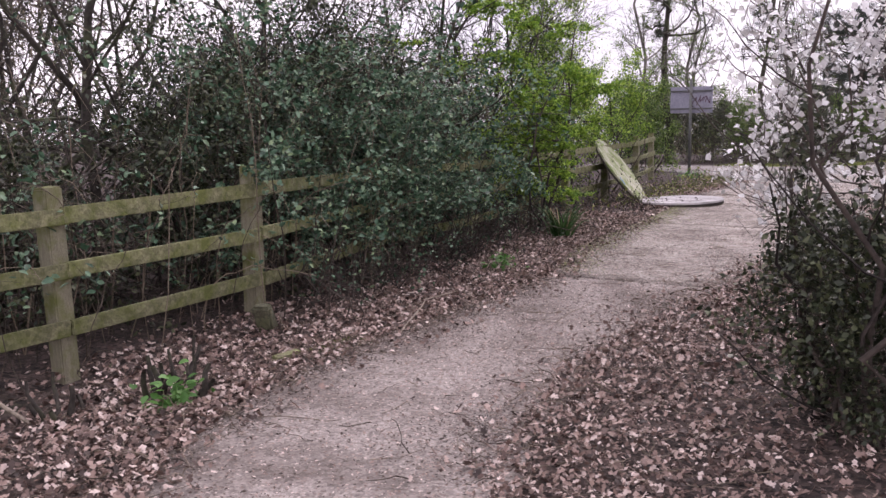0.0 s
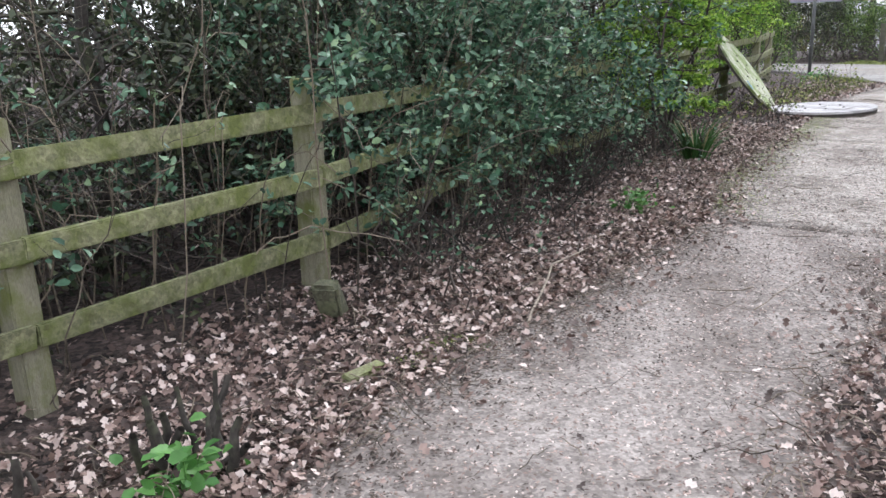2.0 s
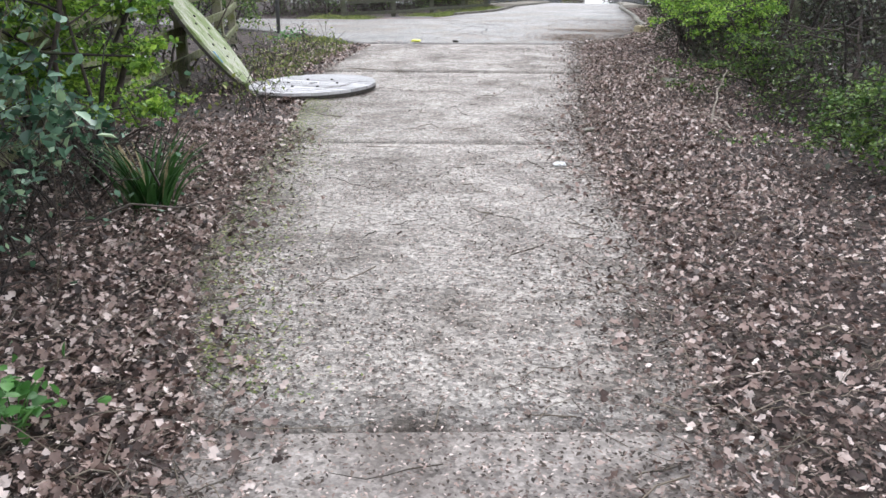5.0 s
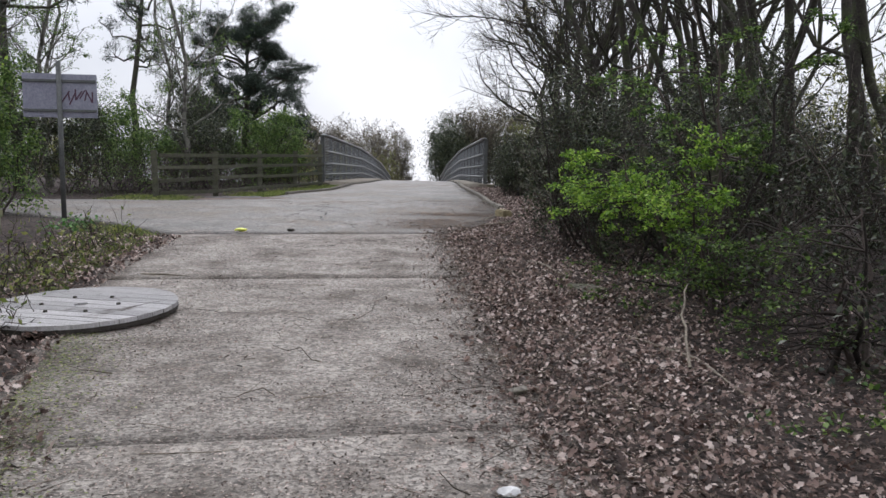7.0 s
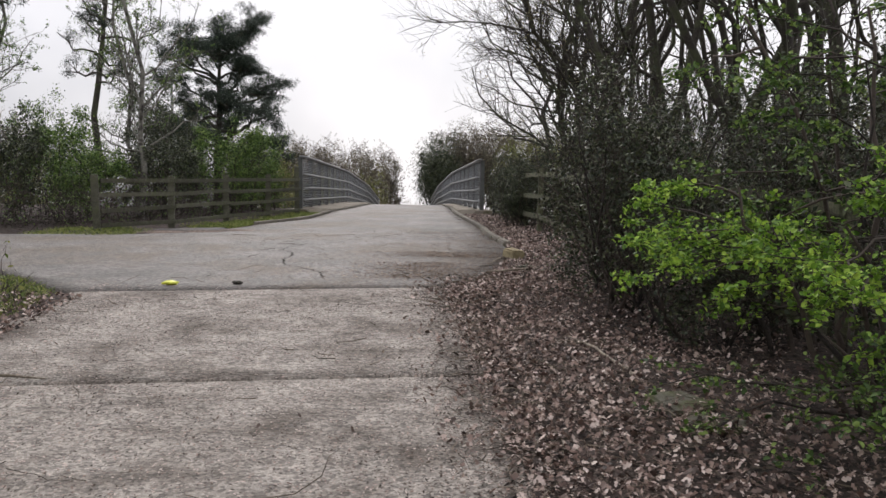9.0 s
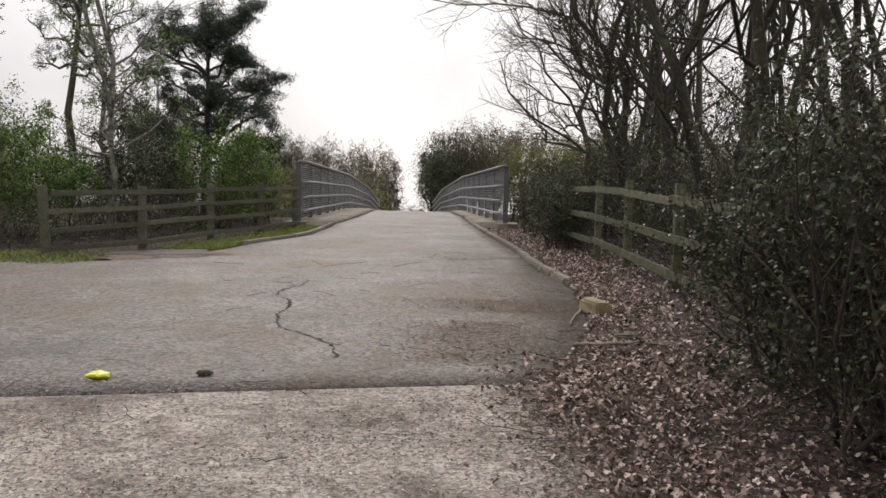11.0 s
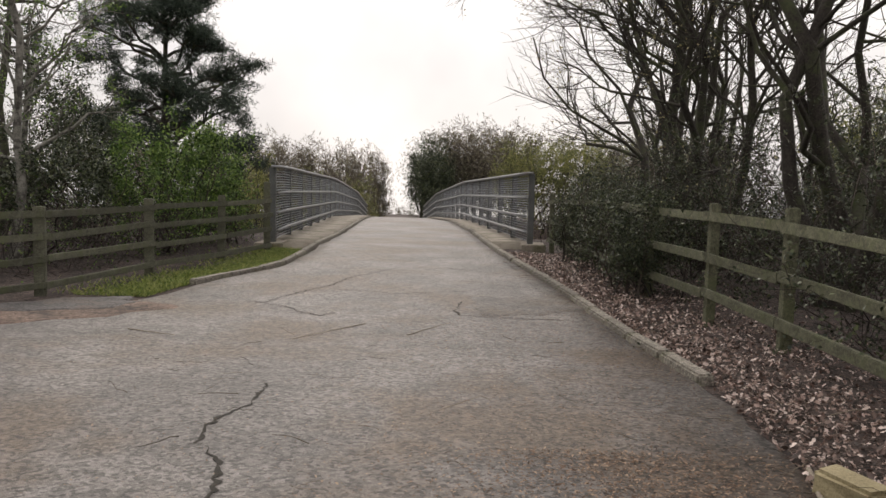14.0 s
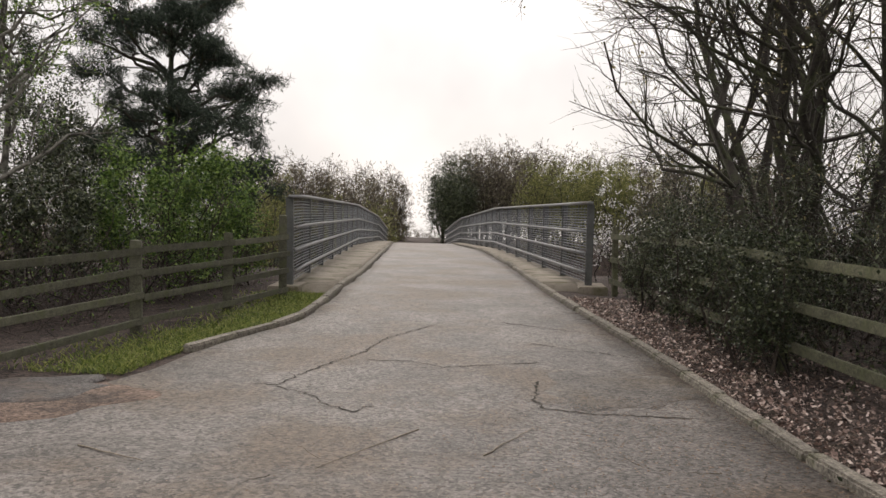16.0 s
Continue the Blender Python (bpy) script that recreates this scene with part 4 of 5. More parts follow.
def fragments(name, seed, n, y0, y1, x_of, size, material, label, up=3.0, aspect=0.45):
    """Small flat bits of leaf and twig."""
    rng = np.random.default_rng(seed)
    y = rng.uniform(y0, y1, n)
    x = x_of(rng, y)
    k = (x > fence_x(y) - 0.15) | (rng.random(n) < 0.15)
    x, y = x[k], y[k]
    pile = Pile()
    pile.leaves(rng, np.c_[x, y, (gz(x, y) if up < 3 else prof(y)) + 0.018], size, aspect, up, 0.1)
    return tagged(child(name, pile.mesh(name), material), label, "debris", kind="stuff")


fragments("leaf_fragments", 21, 64000, -8, 10.9, lambda r, y: edge_l(y) + (edge_r(y) - edge_l(y)) * r.beta(0.7, 0.6, len(y)), 0.018, M_LITTER, "broken leaf and twig fragments on the concrete")
fragments("leaf_fragments", 22, 9000, 11, 20, lambda r, y: np.interp(y, KERBR_Y, KERBR_X) - np.abs(r.normal(0, 1.4, len(y))), 0.02, M_CRUMB, "broken leaf fragments on the asphalt")
fragments("leaf_fragments", 48, 16000, 11, 30, lambda r, y: np.interp(y, KERBR_Y, KERBR_X) - r.uniform(0, 1, len(y)) ** 1.3 * 5.5, 0.013, M_CRUMB, "fine crumbs of leaf and grit on the asphalt")


fragments("leaf_fragments", 23, 4200, 11.7, 13.3, lambda r, y: r.normal(-0.75, 0.4, len(y)), 0.026, M_CRUMB, "brown drift of leaf bits on the asphalt")
fragments("leaf_fragments", 25, 2500, 13.9, 14.6, lambda r, y: r.normal(-0.6, 0.5, len(y)), 0.024, M_CRUMB, "brown drift of leaf bits on the asphalt")
M_MOULD = leaf_surface("leaf_mould", [(0.0, (0.03, 0.023, 0.018)), (0.7, (0.1, 0.075, 0.06)), (1.0, (0.3, 0.23, 0.19))], 0.85, 0.0)


def mould(seed, n, y0, y1):
    """Crumbled leaf mould in drifts on the path."""
    rng = np.random.default_rng(seed)
    y = rng.uniform(y0, y1, n)
    x = edge_l(y) + (edge_r(y) - edge_l(y)) * rng.uniform(0, 1, n)
    u = (x - edge_l(y)) / (edge_r(y) - edge_l(y))
    p = 0.5 + 0.5 * np.sin(2.1 * x + 3.3 * np.sin(0.9 * y)) * np.sin(1.3 * y + 1.7 * np.sin(1.1 * x))
    keep = rng.random(n) < np.clip(p ** 2 * (0.4 + 1.0 * np.abs(2 * u - 1) ** 1.5 + 0.25 * u), 0, 1)
    pile = Pile()
    pile.leaves(rng, np.c_[x[keep], y[keep], prof(y[keep]) + 0.017], 0.017, 0.6, 2.0, 0.05)
    tagged(child("leaf_mould", pile.mesh("leaf_mould"), M_MOULD), "dark crumbled leaf mould on the concrete path", "debris", kind="stuff")


mould(26, 90000, -8, 10.9)
fragments("leaf_mould", 41, 26000, -3, 11, lambda r, y: edge_r(y) + r.normal(0.12, 0.28, len(y)), 0.022, M_MOULD, "black crumbled mould along the path edge", 2.0, 0.5)
fragments("leaf_mould", 42, 14000, -6, 3, lambda r, y: edge_l(y) + r.normal(0.02, 0.24, len(y)), 0.022, M_MOULD, "black crumbled mould along the path edge", 2.0, 0.5)


def ground_twigs(seed, n, y0, y1, x_of, label, lift=0.03):
    """Thin straws and broken twigs lying on the leaves."""
    r = np.random.default_rng(seed)
    y = r.uniform(y0, y1, n)
    x = x_of(r, y)
    a = r.uniform(0, 2 * np.pi, n)
    d = np.c_[np.cos(a), np.sin(a), r.normal(0, 0.08, n)]
    P = grow(r, np.c_[x, y, gz(x, y) + lift], d, r.gamma(2.0, 0.07, n) + 0.04, 5, 0.35)
    P[:, :, 2] = np.maximum(P[:, :, 2], gz(P[:, :, 0], P[:, :, 1]) + 0.015)
    pile = Pile()
    pile.tubes(P, taper(r.uniform(0.0014, 0.004, n), 5, 0.5), 3)
    tagged(child("fallen_twigs", pile.mesh("fallen_twigs"), M_CANE), label, "twigs", kind="stuff")


ground_twigs(43, 1800, -8.5, 3.4, lambda r, y: edge_l(y) + 0.25 - np.abs(r.normal(0, 0.8, len(y))), "thin dry twigs and straws on the leaves")
ground_twigs(44, 2200, -6, 12, lambda r, y: edge_r(y) - 0.25 + np.abs(r.normal(0, 1.1, len(y))), "thin dry twigs and straws on the leaves")
ground_twigs(45, 500, 10.5, 27, lambda r, y: edge_r(y) - 0.1 + np.abs(r.normal(0, 0.8, len(y))), "thin dry twigs by the kerb")
ground_twigs(46, 420, -8, 18, lambda r, y: edge_l(np.minimum(y, 10)) + (edge_r(y) - edge_l(np.minimum(y, 10))) * r.uniform(0, 1, len(y)), "small broken twigs on the path", 0.018)
fragments("leaf_fragments", 27, 22000, -8.5, 3.5, lambda r, y: edge_l(y) + 0.1 - np.abs(r.normal(0, 0.9, len(y))), 0.028, M_LITTER, "crumbled leaf bits among the drifted leaves", 1.0, 0.55)
fragments("leaf_fragments", 28, 42000, -8, 11.5, lambda r, y: edge_r(y) - 0.1 + np.abs(r.normal(0, 1.2, len(y))), 0.028, M_LITTER, "crumbled leaf bits among the drifted leaves", 1.0, 0.55)
fragments("leaf_fragments", 29, 14000, 11.5, 27, lambda r, y: edge_r(y) + 0.15 + np.abs(r.normal(0, 0.7, len(y))), 0.03, M_LITTER, "crumbled leaf bits between kerb and fence", 1.2, 0.6)
fragments("moss", 24, 5000, -1.2, 5, lambda r, y: edge_l(y) + 0.08 + np.abs(r.normal(0, 0.22, len(y))), 0.022, M_GRASS, "thin green moss along the path edge")
fragments("moss", 47, 500, -4.8, -4.35, lambda r, y: r.normal(0.04, 0.06, len(y)), 0.02, M_GRASS, "small cushion of green moss at the path edge", 1.5)


def blades(name, x, y, h, seed, material, label, spread=0.5, width=0.006, category="grass", kind="stuff"):
    rng = np.random.default_rng(seed)
    N = len(x)
    base = np.c_[x, y, gz(x, y) - 0.02]
    d = unit(np.c_[rng.normal(0, spread, (N, 2)), np.ones(N)])
    L = h * rng.uniform(0.5, 1.3, N)
    side = unit(np.cross(d, rng.normal(size=(N, 3)))) * width
    s = np.linspace(0, 1, 4)
    P = base[:, None] + d[:, None] * (L[:, None] * s)[..., None]
    P[:, :, :2] += d[:, None, :2] * (L[:, None] * s ** 2)[..., None] * 0.8
    P[:, :, 2] -= (L[:, None] * s ** 2) * 0.25 * np.linalg.norm(d[:, :2], axis=1)[:, None]
    w = side[:, None] * np.array([1, 0.85, 0.6, 0.1])[None, :, None]
    V = np.stack([P - w, P + w], 2)
    i = np.arange(N * 8).reshape(N, 4, 2)
    F = np.stack([i[:, :-1, 0], i[:, :-1, 1], i[:, 1:, 1], i[:, 1:, 0]], -1).reshape(-1, 4)
    return tagged(child(name, to_mesh(name, V.reshape(-1, 3), F), material), label, category, kind=kind)


rng = np.random.default_rng(31)
yy = rng.uniform(20.4, 26.8, 12000)
xx = np.interp(yy, ROADL_Y, ROADL_X) - 0.2 - np.abs(rng.normal(0, 0.5, 12000))
blades("grass", xx, yy, 0.07, 1, M_GRASS, "short yellow-green grass verge by the fence")
yy = rng.uniform(17.2, 19.2, 1500)
xx = rng.uniform(-8.5, -6.6, 1500)
blades("grass", xx, yy, 0.09, 2, M_GRASS, "rough grass at the fence end")
yy = rng.uniform(6.4, 11.4, 3000)
xx = edge_l(yy) - 0.25 - np.abs(rng.normal(0, 0.6, 3000)) - np.maximum(yy - 10.4, 0) * 0.9
blades("grass", xx, yy, 0.07, 4, M_GRASS, "mossy rough grass on the verge by the path")


def make_iris(x, y, n, seed):
    """A tuft of arching sword leaves, each its own blade."""
    r = np.random.default_rng(seed)
    ob = thing("iris_clump", x, y, float(gz(x, y)), "clump of dark green iris blades with dry tips", "plant")
    shapes = []
    for k in range(8):
        L, bend, w = r.uniform(0.34, 0.56), r.uniform(0.08, 0.75), r.uniform(0.012, 0.019)
        t = np.linspace(0, 1, 7)
        px, pz = L * bend * t ** 2.2, L * (t - 0.45 * bend * t ** 3)
        half = w * np.array([0.7, 1, 1, 0.9, 0.7, 0.4, 0.04])
        V = np.concatenate([np.c_[px, half, pz], np.c_[px - 0.006, half * 0, pz], np.c_[px, -half, pz]])
        i = np.arange(6)
        F = np.concatenate([np.stack([i, i + 1, i + 8, i + 7], -1), np.stack([i + 7, i + 8, i + 15, i + 14], -1)])
        shapes.append(to_mesh("blade", V, F, True))
    for k in range(n):
        a, q = r.uniform(0, 360), abs(r.normal(0, 0.08))
        m = pose(q * math.cos(radians(a)), q * math.sin(radians(a)), -0.02, 0, r.uniform(0, 22), a + r.normal(0, 30))
        child("blade", shapes[k % 8], M_STRAW if k % 9 == 0 else M_IRIS, ob, "dry straw-coloured blade" if k % 9 == 0 else "", m)


M_STRAW = surface("dry_straw_blade", (0.22, 0.17, 0.09), (0.45, 0.37, 0.22), 9, 60, 0.8, 0.1)
make_iris(-2.12, 0.82, 84, 3)


def make_herb(x, y, r, n, seed, label):
    rng = np.random.default_rng(seed)
    pile = Pile()
    z = float(gz(x, y))
    pts = np.c_[x + rng.normal(0, r, n), y + rng.normal(0, r, n), z + np.abs(rng.normal(0.07, 0.05, n)) + 0.02]
    pile.fine_leaves(rng, pts, 0.055, 0.7, 1.0, 0.1)
    ob = thing("green_herb", x, y, z, label, "plant", "young green herbs")
    me = pile.mesh("foliage")
    for v in me.vertices:
        v.co -= Vector((x, y, z))
    child("foliage", me, M_NETTLE, ob)
    stems = Pile()
    k = 14
    top = pts[:k] - (x, y, z)
    S = np.stack([top * (0.2, 0.2, 0) + (0, 0, -0.02), top * (0.6, 0.6, 0.6), top], 1)
    stems.tubes(S, np.full((k, 3), 0.003), 4)
    child("stems", stems.mesh("stems"), M_NETTLE, ob)


make_herb(0.41, -5.97, 0.075, 70, 1, "small bright green nettle clump in dry leaves")
make_herb(-1.08, -1.58, 0.08, 80, 2, "small bright green nettle clump by the path")
make_herb(-5.6, 10.6, 0.2, 120, 4, "low green herb on the verge")


# ---- shrubs and trees ----
def plant(name, x, y, label, category, group, trunk, limbs, wood_m, leaf, leaf_m, rz=0, z=None, leaf_name="foliage", trunk_name="trunk", twig_m=None):
    ob = thing(name, x, y, float(gz(x, y)) if z is None else z, label, category, group, rz=rz)
    made = child(trunk_name, trunk.mesh(trunk_name, True), wood_m, ob)
    if trunk_name == "stem":
        tagged(made, kind="stuff")
    if limbs is not None:
        tagged(child("branchwork", limbs.mesh("branchwork", True), twig_m or wood_m, ob), kind="stuff")
    if leaf is not None and leaf.n:
        tagged(child(leaf_name, leaf.mesh(leaf_name), leaf_m, ob), kind="stuff")
    return ob


def shrub(name, x, y, h, r, label, leaf_m, leaf_n, leaf_size, seed, stems=9, category="shrub", group="hedge shrubs", wood_m=None, up=0.4, per=(7, 5, 3), clump=0.05,
          lean=(0, 0, 0), t0=0.0, aspect=0.6, z=None, start=0.15, finest=True):
    rng, trunk, limbs, kept = woody(seed, stems, h, 0.02, r / h * 0.8, per, (0.45, 0.5, 0.5), start, (25, 70), (0, 0, 0.05), 5, lean, 0.16 + 0.1 * r, 0.4, 0.0025, r * 1.7, finest)
    leaf = Pile()
    hubs = np.concatenate([along(rng, kept[2], int(leaf_n * 0.25), t0), along(rng, kept[1], int(leaf_n * 0.08), 0.3)])
    pts = np.repeat(hubs, 3, 0)
    pts = pts + rng.normal(0, clump * 0.7, pts.shape)
    pts = pts[pts[:, 2] > 0.04]
    (leaf.fine_leaves if leaf_m is M_HAW else leaf.leaves)(rng, pts, leaf_size, aspect, up)
    return plant(name, x, y, label, category, group, trunk, limbs, wood_m or M_TWIG, leaf, leaf_m, rng.uniform(0, 360) if lean == (0, 0, 0) else 0, z, trunk_name="stem")


def copies(ob, places):
    rng = np.random.default_rng(len(places) + 7)
    for x, y in places:
        copy_thing(ob, pose(x, y, float(gz(x, y)) - 0.03, 0, 0, rng.uniform(0, 360)))


def bramble(x, y, seed, canes, leaf_n, reach, label):
    """Arching canes that climb over the fence and droop to the path, with clumps of leaves."""
    rng = np.random.default_rng(seed)
    n = 10
    base = np.c_[rng.normal(0, 0.55, (canes, 2)), np.full(canes, -0.03)] + (-0.35, 0.0, 0)
    ang = rng.normal(-0.25, 1.1, canes)
    d = np.c_[np.cos(ang), np.sin(ang)]
    L = rng.uniform(0.5, 1.0, canes) * reach
    H = rng.uniform(0.5, 2.1, canes)
    s = np.linspace(0, 1, n)
    P = np.zeros((canes, n, 3))
    P[:, :, :2] = base[:, None, :2] + d[:, None] * (L[:, None] * s ** 1.4)[..., None]
    fall = rng.uniform(0.9, 1.9, canes)
    P[:, :, 2] = H[:, None] * (2.4 * s - fall[:, None] * s ** 2)
    w = np.cumsum(rng.normal(0, 0.03, P.shape), 1)
    P += w
    P[:, :, 2] = np.maximum(P[:, :, 2], 0.0)
    wood = Pile()
    wood.tubes(P, taper(rng.uniform(0.003, 0.0065, canes), n, 0.4), 4)
    b, dd, LL, r = spawn(rng, P, np.full((canes, n), 0.004), 4, 0.3, 1.0, 30, 80, 0.2)
    Q = grow(rng, b, dd, LL, 4, 0.3)
    wood.tubes(Q, taper(np.maximum(r, 0.002), 4, 0.4), 3)
    hubs = np.concatenate([along(rng, P, leaf_n // 6, 0.35), along(rng, Q, leaf_n // 6, 0.3)])
    pts = np.repeat(hubs, 3, 0) + rng.normal(0, 0.03, (len(hubs) * 3, 3))
    pts = pts[pts[:, 2] > 0.05]
    leaf = Pile()
    leaf.fine_leaves(rng, pts, 0.052, 0.58, 0.7, 0.1)
    ob = plant("bramble", x, y, label, "bramble", "brambles on the fence", wood, None, M_CANE, leaf, M_HOLLY, 0, None, "foliage", "cane")
    tagged(ob.children[0], kind="stuff")
    return ob


for k, (y, canes, nl) in enumerate(((-3.9, 50, 2600), (-3.1, 80, 6500), (-2.3, 85, 8000), (-1.5, 85, 8000), (-0.8, 60, 5500))):
    bramble(float(fence_x(y)) - 0.1, y, 40 + k, canes, nl, 1.25, "tangled bramble with blue-green leaves over the fence")
bramble(-1.1, -6.9, 60, 50, 500, 0.9, "thin arching bramble canes through the fence")
bramble(-1.3, -5.4, 61, 50, 500, 0.9, "thin arching bramble canes through the fence")
bramble(-0.7, -8.4, 62, 50, 700, 0.9, "thin arching bramble canes through the fence")


def undergrowth(name, seed, n, y0, y1, x_of, hmax, leaf_n, leaf_m, label, length=(0.5, 1.6), leaf_size=0.05, twig_m=None):
    rng = np.random.default_rng(seed)
    y = rng.uniform(y0, y1, n)
    x = x_of(rng, y)
    base = np.c_[x, y, gz(x, y) + hmax * rng.beta(0.8, 1.4, n) * (rng.random(n) < 0.75)]
    d = unit(rng.normal(0, 1, (n, 3)) + (0, 0, 0.7))
    P = grow(rng, base, d, rng.uniform(*length, n), 6, 0.6)
    pile = Pile()
    pile.tubes(P, taper(rng.uniform(0.003, 0.009, n), 6, 0.3), 3)
    b, dd, LL, r = spawn(rng, P, np.full((n, 6), 0.004), 2, 0.2, 1.0, 25, 75, 0.5)
    Q = grow(rng, b, dd, LL, 4, 0.4)
    pile.tubes(Q, taper(np.maximum(r, 0.0018), 4, 0.4), 3)
    tagged(child(name, pile.mesh(name), twig_m or M_TWIG), label, "undergrowth", kind="stuff")
    if leaf_n:
        leaf = Pile()
        pts = along(rng, Q, leaf_n, 0.1) + rng.normal(0, 0.04, (leaf_n, 3))
        leaf.leaves(rng, pts, leaf_size, 0.55, 0.4)
        tagged(child(name + "_leaves", leaf.mesh(name + "_leaves"), leaf_m), label + " leaves", "undergrowth", kind="stuff")


undergrowth("thicket", 71, 1300, -11, -4.5, lambda r, y: fence_x(y) - r.uniform(0.7, 4.2, len(y)), 1.2, 36000, M_DARKLEAF, "dark tangled twigs and evergreen thicket behind the fence", (0.5, 1.3), 0.055)
undergrowth("thicket", 77, 1500, -4.5, 7, lambda r, y: fence_x(y) - r.uniform(0.6, 4.2, len(y)), 2.3, 62000, M_DARKLEAF, "dark tangled twigs and evergreen thicket behind the fence", (0.5, 1.4), 0.058)
undergrowth("verge_twigs", 72, 420, -4.2, 2.0, lambda r, y: fence_x(y) + r.normal(0.4, 0.28, len(y)), 0.3, 1500, M_HOLLY, "thin dead twigs at the hedge foot", (0.3, 0.8), 0.045)
undergrowth("thicket", 73, 1800, -2.5, 14, lambda r, y: np.interp(y, [-3, 2, 6, 14], [3.2, 2.8, 2.4, 2.0]) + r.uniform(0.0, 2.6, len(y)), 1.5, 45000, M_DARKLEAF, "dark tangled twigs and ivy under the trees", (0.5, 1.5), 0.045)
undergrowth("thicket", 74, 1700, 13, 31, lambda r, y: np.interp(y, [14, 30], [1.9, 1.2]) + r.uniform(0.0, 4.0, len(y)), 2.0, 60000, M_DARKLEAF, "dark tangled twigs behind the fence", (0.5, 1.6), 0.045)
undergrowth("thicket", 75, 1100, 18.5, 30, lambda r, y: np.interp(y, [18, 27], [-8.4, -6.3]) - r.uniform(0.0, 2.6, len(y)), 0.8, 7000, M_GREEN, "brown brambles and dark shoots behind the fence", (0.5, 1.3), 0.045)
undergrowth("verge_twigs", 76, 260, 3.5, 10.5, lambda r, y: edge_l(y) - r.uniform(0.2, 1.4, len(y)), 0.05, 500, M_GRASS, "dead stalks and grass on the verge", (0.15, 0.5), 0.06)

# evergreen mass over the hollow behind the left fence
for k, (x, y, h, r, n) in enumerate(((-2.2, -7.6, 1.2, 0.7, 6000), (-2.3, -6.2, 1.3, 0.7, 7000), (-2.6, -4.3, 1.9, 0.8, 11000), (-3.0, -2.9, 2.7, 0.9, 14000), (-3.6, -1.4, 3.2, 0.95, 14000), (-5.2, 0.4, 2.8, 1.0, 10000))):
    mass = shrub("shrub", x, y, h, r, "dark evergreen shrub in the thicket behind the fence", M_DARKLEAF, n, 0.045, 180 + k, 10, clump=0.1, start=0.3, finest=False)
    if k == 5:
        copies(mass, [(-4.9, -2.4), (-6.8, -1.2)])
# hawthorns in fresh leaf
shrub("hawthorn", -5.1, 4.6, 4.0, 0.85, "hawthorn shrub in bright green leaf behind the drum end", M_HAW, 24000, 0.036, 83, 8, group="hawthorns", per=(12, 6, 4), clump=0.09, start=0.08)
shrub("hawthorn", -5.6, 7.0, 2.6, 0.8, "hawthorn shrub in green leaf by the fence", M_HAW, 11000, 0.038, 84, 7, group="hawthorns", clump=0.08)


def spray_bush(x, y, seed, limbs, reach, top, leaf_n, leaf_size, leaf_m, label, facing=180, fan=85, low=0.25):
    """A low bush whose limbs reach out flat in layers, with leaves on the outer twigs."""
    r = np.random.default_rng(seed)
    trunk, wood, leaf = Pile(), Pile(), Pile()
    base = np.c_[r.normal(0, 0.1, (5, 2)), np.full(5, -0.08)]
    S = grow(r, base, unit(np.c_[r.normal(0, 0.25, (5, 2)), np.ones(5)]), np.full(5, top) * r.uniform(0.8, 1.05, 5), 7, 0.3)
    trunk.tubes(S, taper(r.uniform(0.016, 0.028, 5), 7, 0.3), 6)
    at_z = r.uniform(low, 1.0, limbs)
    who = r.integers(0, 5, limbs)
    start = np.stack([[np.interp(q, np.linspace(0, 1, 7), S[w, :, c]) for c in range(3)] for q, w in zip(at_z, who)])
    a = np.radians(facing + r.uniform(-fan, fan, limbs))
    d = unit(np.c_[np.cos(a), np.sin(a), r.normal(0.12, 0.16, limbs)])
    P = grow(r, start, d, reach * r.uniform(0.55, 1.1, limbs), 7, 0.35, -0.14)
    R = taper(r.uniform(0.006, 0.011, limbs), 7, 0.3)
    wood.tubes(P, R, 4)
    b, dd, L, q = spawn(r, P, R, 10, 0.25, 1.0, 30, 70, 0.4, 0.6)
    dd[:, 2] *= 0.35
    Q = grow(r, b, unit(dd), L, 4, 0.35, -0.05)
    wood.tubes(Q, taper(np.maximum(q, 0.002), 4, 0.4), 3)
    hubs = along(r, Q, leaf_n // 3, 0.15)
    pts = np.repeat(hubs, 3, 0) + r.normal(0, 0.022, (len(hubs) * 3, 3)) * (1, 1, 0.6)
    leaf.fine_leaves(r, pts[pts[:, 2] > 0.06], leaf_size, 0.66, 0.7)
    return plant("hawthorn", x, y, label, "shrub", "hawthorns", trunk, wood, M_TWIG, leaf, leaf_m, 0, None, trunk_name="stem")


spray_bush(-2.75, 1.15, 96, 46, 0.75, 2.8, 17000, 0.04, M_HAW, "hawthorn in fresh green leaf beside the fence", 0, 180, 0.3)
spray_bush(-3.75, 2.2, 97, 60, 0.95, 4.2, 26000, 0.04, M_HAW, "tall hawthorn in bright green leaf beside the drum end", 0, 180, 0.12)
spray_bush(2.1, 7.0, 85, 22, 1.0, 1.45, 7500, 0.03, M_HAW, "low hawthorn reaching out in flat bright green sprays", 195, 75, 0.58)
spray_bush(2.1, 6.1, 86, 26, 1.0, 1.0, 3500, 0.03, M_GREEN, "dark twiggy hawthorn with few green leaves", 185, 85)
spray_bush(2.5, 7.8, 92, 22, 1.0, 2.6, 5500, 0.034, M_GREEN, "tall thin hawthorn with sparse yellow-green leaves", 200, 170)
spray_bush(2.45, 4.7, 93, 26, 0.9, 0.95, 700, 0.03, M_GREEN, "bare twiggy shrub beside the path", 185, 85)
spray_bush(2.75, 3.0, 94, 24, 0.9, 0.7, 5200, 0.03, M_GREEN, "low shrub with small grey-green leaves", 190, 85)
